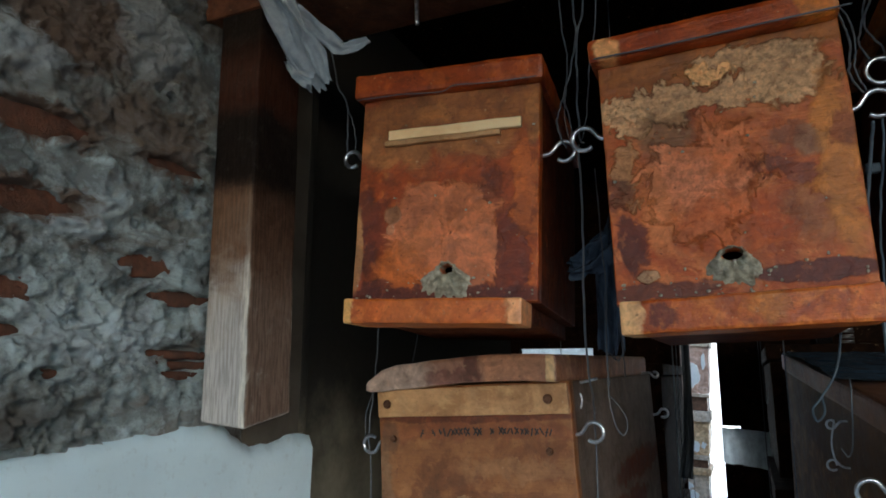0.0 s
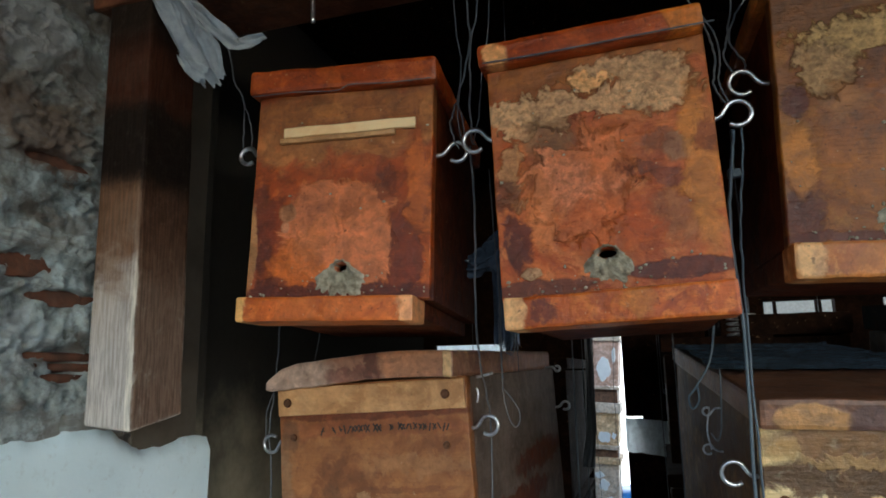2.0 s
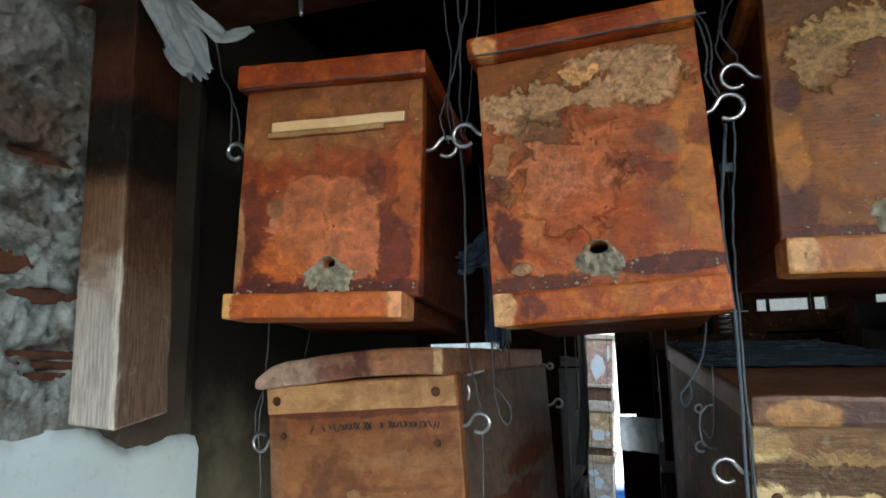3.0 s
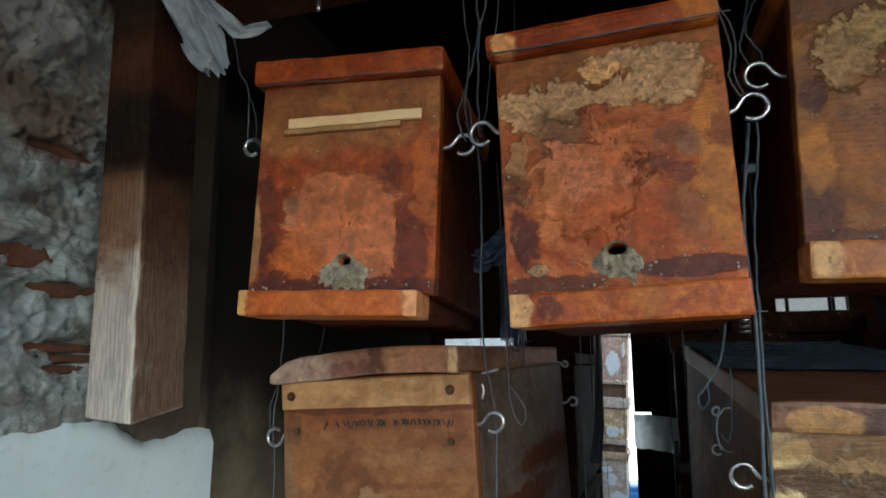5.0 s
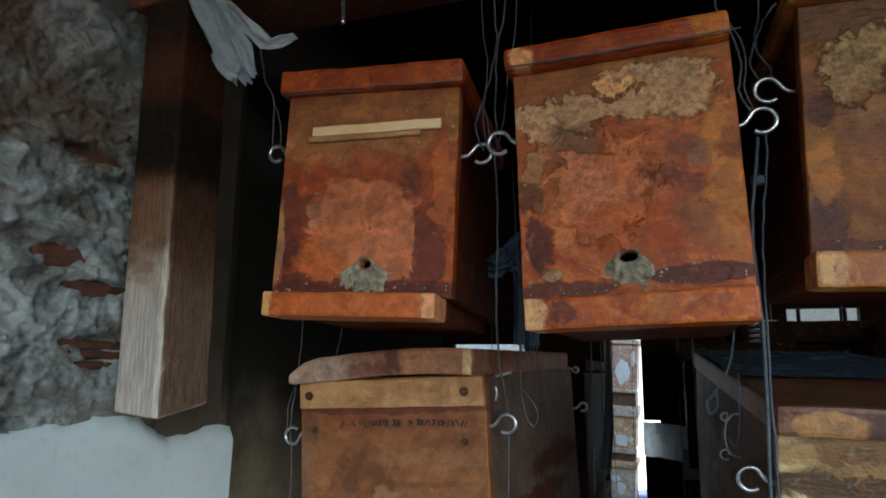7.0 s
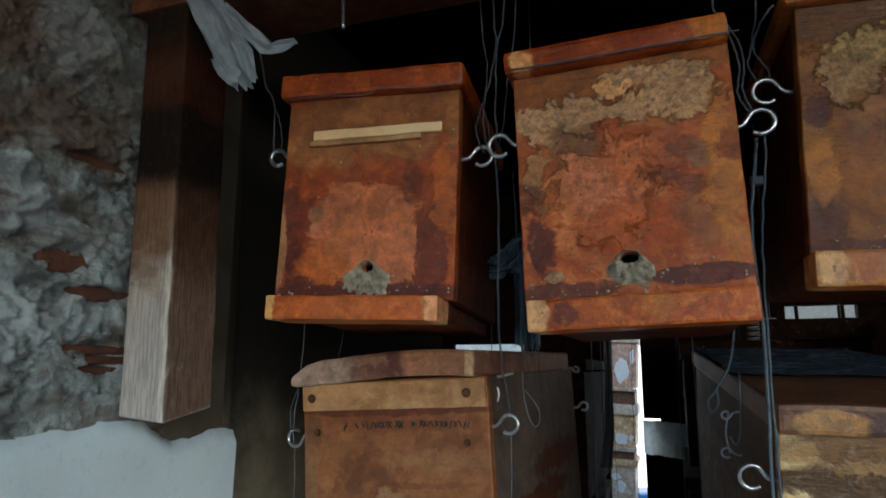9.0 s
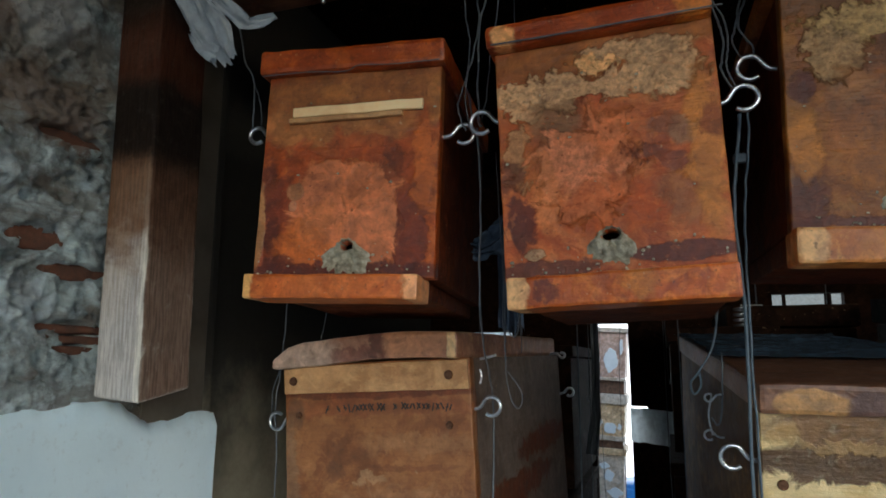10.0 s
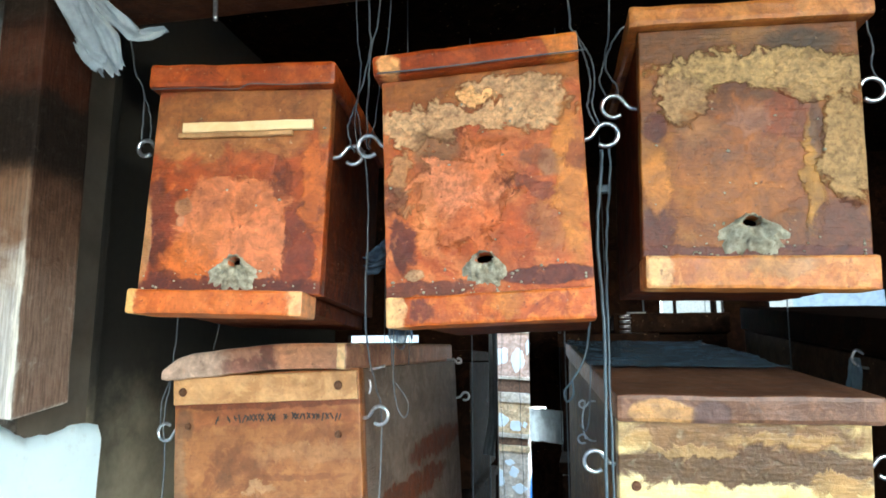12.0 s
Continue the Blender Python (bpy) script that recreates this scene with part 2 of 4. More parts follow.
    stain_or_shade(-0.07, 0.022, 0.009, 0.006, (0.416, 0.270, 0.152), 0.8, 0.3, 0.006)], crusts=True, bump=0.85)
front_d = stained_wood("resin_stained_wood_d", (0.240, 0.077, 0.014), (0.163, 0.045, 0.008), (0.289, 0.111, 0.023), [
    stain_or_shade(-0.03, 0.208, 0.12, 0.02, (0.166, 0.058, 0.014), 0.9, 0.4, 0.02),
    stain_or_shade(0.0, 0.215, 0.04, 0.008, (0.293, 0.123, 0.029), 0.7, 0.4, 0.014),
    stain_or_shade(0.05, 0.208, 0.034, 0.013, (0.064, 0.034, 0.015), 0.9, 0.5, 0.012),
    stain_or_shade(0.015, 0.182, 0.095, 0.018, (0.5, 0.31, 0.13), 0.95, 0.2, 0.018),
    stain_or_shade(0.06, 0.17, 0.04, 0.022, (0.45, 0.27, 0.115), 0.95, 0.2, 0.02),
    stain_or_shade(-0.06, 0.155, 0.024, 0.024, (0.4, 0.235, 0.11), 0.9, 0.25, 0.02),
    stain_or_shade(0.0, 0.15, 0.05, 0.01, (0.089, 0.026, 0.009), 0.6, 0.5, 0.03),
    stain_or_shade(-0.085, 0.125, 0.012, 0.013, MAROON, 0.9, 0.3, 0.016),
    stain_or_shade(-0.01, 0.09, 0.06, 0.06, (0.299, 0.092, 0.021), 0.9, 0.2, 0.03),
    stain_or_shade(0.03, 0.135, 0.024, 0.024, (0.230, 0.042, 0.009), 0.75, 0.4, 0.025),
    stain_or_shade(0.0, 0.13, 0.018, 0.014, (0.267, 0.112, 0.064), 0.7, 0.4, 0.02),
    stain_or_shade(-0.045, 0.125, 0.02, 0.018, (0.319, 0.134, 0.046), 0.6, 0.5, 0.025),
    stain_or_shade(-0.02, 0.06, 0.05, 0.03, (0.331, 0.106, 0.018), 0.7, 0.5, 0.03),
    stain_or_shade(0.053, 0.075, 0.008, 0.06, (0.421, 0.190, 0.034), 0.85, 0.3, 0.014),
    stain_or_shade(0.084, 0.1, 0.022, 0.05, (0.38, 0.225, 0.095), 0.95, 0.15, 0.014),
    stain_or_shade(0.058, 0.125, 0.006, 0.03, (0.102, 0.039, 0.018), 0.8, 0.3, 0.012),
    stain_or_shade(0.078, 0.024, 0.028, 0.03, (0.107, 0.030, 0.014), 0.9, 0.25, 0.018),
    stain_or_shade(-0.086, 0.025, 0.016, 0.022, (0.115, 0.026, 0.013), 0.9, 0.3, 0.016),
    stain_or_shade(-0.088, 0.07, 0.014, 0.03, GOLD, 0.7, 0.4, 0.02),
    stain_or_shade(0.0, 0.005, 0.12, 0.006, MAROON, 0.85, 0.3, 0.008)], crusts=True, bump=0.85)
front_c = stained_wood("worn_plywood_c", (0.3, 0.113, 0.035), (0.2, 0.066, 0.019), (0.38, 0.16, 0.055), [
    stain_or_shade(-0.03, 0.12, 0.09, 0.005, (0.16, 0.05, 0.018), 0.5, 0.5, 0.012), stain_or_shade(0.05, 0.17, 0.07, 0.004, (0.16, 0.05, 0.018), 0.5, 0.5, 0.01),
    stain_or_shade(0.0, 0.263, 0.15, 0.006, (0.143, 0.032, 0.009), 0.9, 0.35, 0.008),
    stain_or_shade(0.0, 0.246, 0.15, 0.012, (0.252, 0.072, 0.024), 0.6, 0.5, 0.02),
    stain_or_shade(-0.118, 0.238, 0.012, 0.02, (0.134, 0.065, 0.031), 0.6, 0.5, 0.012),
    stain_or_shade(-0.04, 0.19, 0.04, 0.014, (0.185, 0.061, 0.019), 0.55, 0.6, 0.03),
    stain_or_shade(-0.06, 0.165, 0.014, 0.012, (0.118, 0.043, 0.017), 0.6, 0.5, 0.02),
    stain_or_shade(-0.01, 0.155, 0.02, 0.006, (0.462, 0.259, 0.124), 0.6, 0.4, 0.02),
    stain_or_shade(0.06, 0.2, 0.07, 0.012, (0.386, 0.180, 0.074), 0.5, 0.6, 0.03),
    stain_or_shade(0.03, 0.1, 0.11, 0.04, (0.386, 0.187, 0.081), 0.55, 0.6, 0.05),
    stain_or_shade(-0.128, 0.13, 0.012, 0.1, (0.252, 0.144, 0.074), 0.6, 0.5, 0.02)], grain=(1.0, 1.0, 12.0), rough=0.55, mottling=0.5)
front_e = stained_wood("pale_pine_e", (0.816, 0.602, 0.296), (0.696, 0.467, 0.185), (0.845, 0.661, 0.370), [
    stain_or_shade(0.0, 0.288, 0.14, 0.024, (0.18, 0.078, 0.024), 0.95, 0.4, 0.03),
    stain_or_shade(0.04, 0.285, 0.06, 0.007, (0.5, 0.28, 0.09), 0.5, 0.4, 0.02),
    stain_or_shade(-0.11, 0.282, 0.018, 0.012, (0.5, 0.3, 0.1), 0.5, 0.4, 0.016),
    stain_or_shade(0.0, 0.256, 0.15, 0.02, (0.1, 0.043, 0.015), 0.97, 0.2, 0.02),
    stain_or_shade(-0.05, 0.272, 0.04, 0.006, (0.497, 0.292, 0.111), 0.6, 0.4, 0.02),
    stain_or_shade(0.095, 0.238, 0.03, 0.014, (0.398, 0.214, 0.069), 0.9, 0.3, 0.024)], grain=(1.0, 1.0, 10.0), rough=0.5, mottling=0.35)
side_dark = stained_wood("shaded_side_wood", (0.117, 0.026, 0.009), (0.065, 0.014, 0.005), (0.169, 0.041, 0.012), rough=0.8, gloss=0.15)
side_c = stained_wood("weathered_side", (0.17, 0.125, 0.095), (0.12, 0.082, 0.06), (0.22, 0.165, 0.13), [
    stain_or_shade(0.2, 0.11, 0.25, 0.022, (0.13, 0.035, 0.012), 0.95, 0.2, 0.03), stain_or_shade(0.42, 0.16, 0.2, 0.02, (0.13, 0.035, 0.012), 0.95, 0.2, 0.03),
    stain_or_shade(0.25, 0.03, 0.3, 0.018, (0.13, 0.035, 0.012), 0.95, 0.3, 0.03), stain_or_shade(0.012, 0.15, 0.012, 0.3, (0.2, 0.06, 0.02), 0.8, 0.2, 0.004)], mottling=0.6, across=True, rough=0.7, gloss=0.25)
side_e = stained_wood("brown_side_with_shade", (0.12, 0.058, 0.022), (0.07, 0.03, 0.011), (0.2, 0.105, 0.04), [
    stain_or_shade(0.12, 0.1, 0.14, 0.06, (0.24, 0.13, 0.045), 0.8, 0.4, 0.03), stain_or_shade(0.3, 0.26, 0.3, 0.04, (0.05, 0.022, 0.01), 0.8, 0.5, 0.03)], across=True, rough=0.7, gloss=0.2)
edge_a = stained_wood("orange_board", (0.595, 0.146, 0.030), (0.446, 0.093, 0.018), (0.676, 0.185, 0.044), [
    (0.085, -0.014, 0.012, 0.03, 0.4, 0.012, 0.7, (0.9, 0.42, 0.19)), (-0.095, -0.014, 0.006, 0.03, 0.5, 0.01, 0.7, CREAM)], grain=(1, 1, 6))
edge_b = stained_wood("rusty_board", (0.500, 0.106, 0.017), (0.270, 0.044, 0.008), (0.676, 0.194, 0.038), [
    (-0.088, -0.014, 0.012, 0.03, 0.3, 0.012, 0.95, (0.9, 0.46, 0.2)), (-0.06, -0.016, 0.012, 0.008, 0.5, 0.015, 0.8, MAROON),
    (0.02, -0.014, 0.012, 0.012, 0.6, 0.02, 0.6, GOLD)], grain=(1, 1, 6))
edge_d = stained_wood("golden_board", (0.546, 0.186, 0.043), (0.364, 0.098, 0.022), (0.676, 0.274, 0.072), [
    (-0.088, -0.014, 0.012, 0.02, 0.4, 0.012, 0.9, (0.9, 0.47, 0.2)), (0.02, -0.01, 0.03, 0.01, 0.6, 0.02, 0.6, (0.390, 0.196, 0.065))], grain=(1, 1, 6))
lid_a = stained_wood("rusty_lid", (0.338, 0.058, 0.010), (0.203, 0.031, 0.007), (0.446, 0.097, 0.019), grain=(1, 1, 7))
lid_b = stained_wood("rusty_lid_with_worn_end", (0.311, 0.049, 0.008), (0.176, 0.026, 0.005), (0.446, 0.088, 0.017), [
    (-0.088, 0.235, 0.012, 0.012, 0.4, 0.01, 0.95, (0.85, 0.38, 0.14)), (0.085, 0.235, 0.02, 0.02, 0.5, 0.02, 0.8, (0.703, 0.221, 0.038))], grain=(1, 1, 7))
lid_d = stained_wood("tan_lid", (0.494, 0.167, 0.036), (0.312, 0.088, 0.020), (0.624, 0.245, 0.065), grain=(1, 1, 7))
lid_c = stained_wood("pinkish_worn_lid", (0.37, 0.18, 0.11), (0.27, 0.115, 0.07), (0.46, 0.25, 0.15), [
    stain_or_shade(-0.1, 0.32, 0.06, 0.04, (0.5, 0.35, 0.26), 0.85, 0.5), stain_or_shade(0.015, 0.33, 0.012, 0.03, (0.1, 0.03, 0.02), 0.85), stain_or_shade(-0.02, 0.316, 0.035, 0.01, (0.17, 0.06, 0.04), 0.7),
    stain_or_shade(0.068, 0.33, 0.044, 0.04, (0.45, 0.2, 0.1), 0.85, 0.2, 0.006), stain_or_shade(0.118, 0.33, 0.006, 0.04, (0.66, 0.42, 0.2), 0.9, 0.3, 0.004)], grain=(1, 1, 6))
lid_e = stained_wood("worn_lid_board", (0.2, 0.093, 0.05), (0.14, 0.062, 0.036), (0.26, 0.123, 0.066), [
    stain_or_shade(-0.085, 0.314, 0.034, 0.015, (0.5, 0.26, 0.1), 0.95, 0.2, 0.005), stain_or_shade(-0.036, 0.314, 0.02, 0.015, (0.111, 0.064, 0.058), 0.8, 0.3, 0.008)], grain=(1, 1, 6))
batten_m = stained_wood("yellow_batten", (0.54, 0.285, 0.12), (0.4, 0.19, 0.07), (0.62, 0.36, 0.16), grain=(1, 1, 8), mottling=0.5)
stick_m = stained_wood("fresh_split_wood", (1.0, 0.71, 0.37), (0.93, 0.58, 0.27), (1.0, 0.78, 0.47), grain=(1, 1, 30), mottling=0.05, bump=0.25)
post_m = stained_wood("weathered_post_with_shade", (0.42, 0.3, 0.2), (0.24, 0.14, 0.085), (0.6, 0.52, 0.42), [
    stain_or_shade(-0.04, 0.0, 0.16, 0.15, (0.56, 0.54, 0.5), 0.75, 0.98, 0.05), stain_or_shade(-0.004, 0.06, 0.005, 0.17, (0.74, 0.68, 0.58), 0.6, 0.8, 0.006),
    stain_or_shade(-0.03, 0.25, 0.25, 0.08, (0.17, 0.085, 0.045), 0.85, 0.95, 0.05), stain_or_shade(-0.08, 0.2, 0.03, 0.1, (0.12, 0.06, 0.03), 0.7, 0.6, 0.03),
    stain_or_shade(0.012, 0.15, 0.0135, 0.6, (0.15, 0.08, 0.048), 0.9, 0.15, 0.002), stain_or_shade(0.012, 0.27, 0.0135, 0.17, (0.032, 0.012, 0.007), 0.93, 0.6, 0.003),
    stain_or_shade(-0.03, 0.31, 0.2, 0.055, (0.012, 0.008, 0.006), 0.98, 0.6, 0.016), stain_or_shade(-0.03, 0.395, 0.2, 0.045, (0.05, 0.014, 0.007), 0.95, 0.6, 0.016),
    stain_or_shade(-0.03, 0.62, 0.3, 0.2, (0.014, 0.008, 0.006), 0.97, 0.25, 0.016)], grain=(14.0, 14.0, 1.0), bump=0.8, mottling=0.07, rough=0.8, gloss=0.08)
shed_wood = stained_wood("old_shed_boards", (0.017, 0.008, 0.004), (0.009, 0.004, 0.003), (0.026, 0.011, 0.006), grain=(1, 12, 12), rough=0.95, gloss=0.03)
beam_m = stained_wood("reddish_beam", (0.17, 0.06, 0.028), (0.1, 0.034, 0.016), (0.2, 0.075, 0.035), grain=(1, 12, 12))
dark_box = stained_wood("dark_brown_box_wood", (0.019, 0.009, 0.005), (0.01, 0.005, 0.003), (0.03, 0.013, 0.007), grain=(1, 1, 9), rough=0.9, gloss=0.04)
grey_box = stained_wood("greyed_box_wood", (0.1, 0.058, 0.035), (0.06, 0.034, 0.02), (0.14, 0.085, 0.055), grain=(1, 9, 9), rough=0.8, gloss=0.2)
mud_m = plain("dry_resin_mud", (0.24, 0.205, 0.135), (0.62, 0.56, 0.42), 0.9, 120.0, 1.0, 0.003)
mud_plain = plain("grey_mortar", (0.3, 0.29, 0.26), (0.42, 0.41, 0.37), 0.95, 40.0, 0.8)
zinc = metal("galvanised_steel", (0.75, 0.76, 0.78), 0.28)
wire_m = plain("dull_grey_wire", (0.07, 0.075, 0.085), (0.13, 0.14, 0.15), 0.4, 90.0)
strap_m = plain("grey_blue_cord", (0.07, 0.1, 0.125), (0.12, 0.155, 0.18), 0.5, 90.0)
ink = plain("black_ink", (0.03, 0.02, 0.016), (0.055, 0.035, 0.028), 0.6)
rusty_iron = metal("rusty_screw", (0.2, 0.1, 0.06), 0.6)


EARTHY, PALE = (0.2, 0.115, 0.07), (0.7, 0.77, 0.79)
WALL_STAINS = [(0.4, 1.9, 0.22, 0.07, 0.55, (0.19, 0.135, 0.09)), (0.46, 1.83, 0.12, 0.02, 0.5, (0.19, 0.135, 0.09)), (0.5, 2.05, 0.3, 0.07, 0.6, (0.13, 0.11, 0.085)), (0.36, 1.56, 0.12, 0.035, 0.5, (0.15, 0.14, 0.115)),
               (0.38, 1.94, 0.07, 0.05, 0.75, EARTHY), (0.37, 1.826, 0.06, 0.02, 0.8, EARTHY), (0.37, 1.752, 0.06, 0.018, 0.8, EARTHY), (0.49, 1.86, 0.08, 0.03, 0.5, EARTHY),
               (0.52, 1.826, 0.05, 0.01, 0.7, EARTHY), (0.475, 1.966, 0.04, 0.05, 0.6, (0.5, 0.5, 0.47)), (0.41, 1.735, 0.035, 0.011, 0.6, PALE), (0.437, 1.772, 0.02, 0.03, 0.3, PALE),
               (0.34, 1.885, 0.05, 0.02, 0.45, PALE), (0.45, 1.64, 0.09, 0.03, 0.45, PALE), (0.38, 1.56, 0.05, 0.02, 0.5, (0.11, 0.1, 0.085))]


def wall_plaster():
    m = Nodes("crumbling_grey_plaster", 0.95)
    mid, fine = m.noise(24.0, 8.0, 0.7), m.noise(150.0, 6.0, 0.75)
    c = m.mix(m.step(mid, 0.38, 0.62), (0.25, 0.265, 0.25), (0.6, 0.69, 0.67))
    c = m.mix(m.math("MULTIPLY", m.step(m.noise(9.0, 7.0, 0.66, m.stretched((1, 0.7, 1.5)), distortion=0.6), 0.5, 0.62), 0.62), c, (0.2, 0.145, 0.1))
    c = m.mix(m.math("MULTIPLY", m.step(m.noise(45.0, 5.0, 0.7), 0.55, 0.7), 0.5), c, (0.72, 0.8, 0.82))
    c = m.mix(m.math("MULTIPLY", m.step(fine, 0.55, 0.75), 0.5), c, (0.27, 0.255, 0.225))
    for y, z, ry, rz, amount, colour in WALL_STAINS:
        c = m.mix(m.math("MULTIPLY", m.patch(y, z, ry, rz, 0.5, 0.03, True), amount), c, colour)
    c = m.mix(m.math("MULTIPLY", m.step(fine, 0.6, 0.75), 0.35), c, (0.2, 0.19, 0.17))
    m.bump(m.math("ADD", m.math("MULTIPLY", mid, 1.5), m.math("MULTIPLY", fine, 2.2)), 0.9, 0.0045)
    return m.done(c)


def white_plaster():
    m = Nodes("smooth_white_plaster", 0.75)
    big, fine = m.noise(6.0, 5.0, 0.6), m.noise(90.0, 5.0, 0.7)
    c = m.mix(m.step(big, 0.35, 0.7), (0.78, 0.93, 0.97), (0.72, 0.86, 0.9))
    c = m.mix(m.math("MULTIPLY", m.step(fine, 0.55, 0.75), 0.2), c, (0.3, 0.28, 0.24))
    m.bump(m.math("ADD", big, m.math("MULTIPLY", fine, 0.3)), 0.35, 0.004)
    return m.done(c)


rough_plaster, smooth_plaster = wall_plaster(), white_plaster()
shaded_plaster = plain("old_plaster_in_shade", (0.08, 0.064, 0.045), (0.14, 0.115, 0.085), 0.95, 9.0, 0.4, 0.004)


def shaded_inner_wall():
    m = Nodes("inner_wall_shade_gradient", 0.95)
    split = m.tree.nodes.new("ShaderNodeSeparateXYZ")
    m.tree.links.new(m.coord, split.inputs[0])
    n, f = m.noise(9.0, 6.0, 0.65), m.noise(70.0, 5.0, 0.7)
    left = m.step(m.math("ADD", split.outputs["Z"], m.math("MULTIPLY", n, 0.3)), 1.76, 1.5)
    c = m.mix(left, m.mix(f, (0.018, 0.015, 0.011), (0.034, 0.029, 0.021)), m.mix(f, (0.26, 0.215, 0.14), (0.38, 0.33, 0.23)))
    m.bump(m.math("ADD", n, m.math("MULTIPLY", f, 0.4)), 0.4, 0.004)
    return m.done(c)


inner_m = shaded_inner_wall()
brick_m = plain("terracotta_brick", (0.18, 0.066, 0.034), (0.09, 0.043, 0.027), 0.9, 60.0, 1.0, 0.004)
yard_m = plain("pale_bounce_ground", (0.2, 0.195, 0.185), (0.28, 0.275, 0.26), 0.9, 2.0, 0.4, 0.01)
earth = plain("trodden_earth", (0.085, 0.08, 0.075), (0.13, 0.125, 0.12), 0.95, 3.0, 0.5, 0.01)


def film_material(name, colour, alpha, rough):
    m = Nodes(name, rough)
    n = m.noise(60.0, 6.0, 0.7)
    m.bump(n, 0.5, 0.003)
    m.shader.inputs["Transmission Weight"].default_value = 0.0
    m.shader.inputs["Alpha"].default_value = alpha
    return m.done(m.mix(m.step(n, 0.35, 0.7), colour, tuple(v * 0.75 for v in colour)))


def translucent(name, colour):
    """Thin cloudy plastic that passes on half of the light that falls on its back."""
    m = Nodes(name, 0.4)
    n = m.noise(40.0, 6.0, 0.7)
    tint = m.mix(m.step(n, 0.35, 0.7), colour, tuple(v * 0.7 for v in colour))
    m.done(tint)
    soft, both = m.tree.nodes.new("ShaderNodeBsdfTranslucent"), m.tree.nodes.new("ShaderNodeMixShader")
    both.inputs[0].default_value = 0.6
    m.tree.links.new(tint, soft.inputs[0])
    m.tree.links.new(m.shader.outputs[0], both.inputs[1])
    m.tree.links.new(soft.outputs[0], both.inputs[2])
    m.tree.links.new(both.outputs[0], m.tree.nodes["Material Output"].inputs[0])
    return m.mat


cloudy_film, blue_cloudy = translucent("cloudy_white_film", (0.84, 0.93, 0.95)), translucent("cloudy_blue_film", (0.36, 0.46, 0.56))
bag_m = film_material("milky_plastic_film", (0.48, 0.53, 0.56), 0.72, 0.35)
blue_film = film_material("dark_blue_plastic_film", (0.14, 0.2, 0.28), 0.8, 0.16)


# ---- mesh helpers ----
def link_mesh(name, bm, material, smooth=False):
    me = bpy.data.meshes.new(name)
    bm.normal_update()
    bm.to_mesh(me)
    bm.free()
    me.materials.append(material)
    if smooth:
        me.polygons.foreach_set("use_smooth", [True] * len(me.polygons))
    return me


def part(name, bm, material, parent, label="", smooth=False):
    ob = new(name, link_mesh(name, bm, material, smooth))
    ob.parent = parent
    return tagged(ob, label) if label else ob


def thing(name, m, label, category, group="", kind=""):
    ob = new(name)
    ob.empty_display_size = 0.05
    ob.matrix_world = m
    return tagged(ob, label, category, group, kind)


def single(name, bm, material, label, category, group="", kind="", smooth=False):
    return tagged(new(name, link_mesh(name, bm, material, smooth)), label, category, group, kind)


def block(x0, x1, y0, y1, z0, z1, bevel=0.002, wear=0.0006, cuts=6):
    """A sawn board with rounded, slightly worn edges."""
    bm = bmesh.new()
    bmesh.ops.create_cube(bm, size=1.0)
    bmesh.ops.scale(bm, vec=(x1 - x0, y1 - y0, z1 - z0), verts=bm.verts)
    bmesh.ops.translate(bm, vec=((x0 + x1) / 2, (y0 + y1) / 2, (z0 + z1) / 2), verts=bm.verts)
    if cuts:
        side = max(x1 - x0, y1 - y0, z1 - z0)
        longs = [e for e in bm.edges if e.calc_length() > 0.3 * side]
        bmesh.ops.subdivide_edges(bm, edges=longs, cuts=cuts, use_grid_fill=True)
    sharp = [e for e in bm.edges if len(e.link_faces) == 2 and e.calc_face_angle(0) > 1.0]
    if bevel:
        bmesh.ops.bevel(bm, geom=sharp, offset=bevel, segments=2, affect="EDGES", profile=0.6)
    if wear:
        for v in bm.verts:
            v.co += noise.noise_vector(v.co * 45.0 + Vector((x0, y1, z0)) * 9) * wear
    return bm


def pierced_panel(w, h, thick, hole_x, hole_z, hole_r, flat=1.0):
    """An upright panel from y = 0 to thick, with a round entrance hole through it."""
    cu = bpy.data.curves.new("outline", "CURVE")
    cu.dimensions, cu.fill_mode, cu.extrude, cu.bevel_depth, cu.bevel_resolution = "2D", "BOTH", thick / 2 - 0.0015, 0.0015, 1
    ring = [(hole_x + hole_r * math.cos(a) * 1.15 * (1 + 0.12 * math.sin(3 * a + w * 99)), hole_z + hole_r * flat * math.sin(a)) for a in np.linspace(0, 2 * math.pi, 18, endpoint=False)]
    edge = []
    corners = [(-w / 2, 0), (w / 2, 0), (w / 2, h), (-w / 2, h)]
    for (ax, az), (bx, bz) in zip(corners, corners[1:] + corners[:1]):
        for k in range(10):
            f = k / 10
            wob = 0.0008 * noise.noise(Vector((ax + f * (bx - ax), az + f * (bz - az), w)) * 40)
            edge.append((ax + f * (bx - ax) + wob, az + f * (bz - az) + wob))
    for pts in (edge, ring):
        sp = cu.splines.new("POLY")
        sp.points.add(len(pts) - 1)
        for p, (a, b) in zip(sp.points, pts):
            p.co = (a, b, 0, 1)
        sp.use_cyclic_u = True
    ob = bpy.data.objects.new("outline", cu)
    scene.collection.objects.link(ob)
    me = bpy.data.meshes.new_from_object(ob.evaluated_get(bpy.context.evaluated_depsgraph_get()))
    bpy.data.objects.remove(ob)
    bm = bmesh.new()
    bm.from_mesh(me)
    bpy.data.meshes.remove(me)
    for v in bm.verts:
        v.co = Vector((v.co.x, thick / 2 - v.co.z, v.co.y))
    bmesh.ops.recalc_face_normals(bm, faces=bm.faces)
    return bm


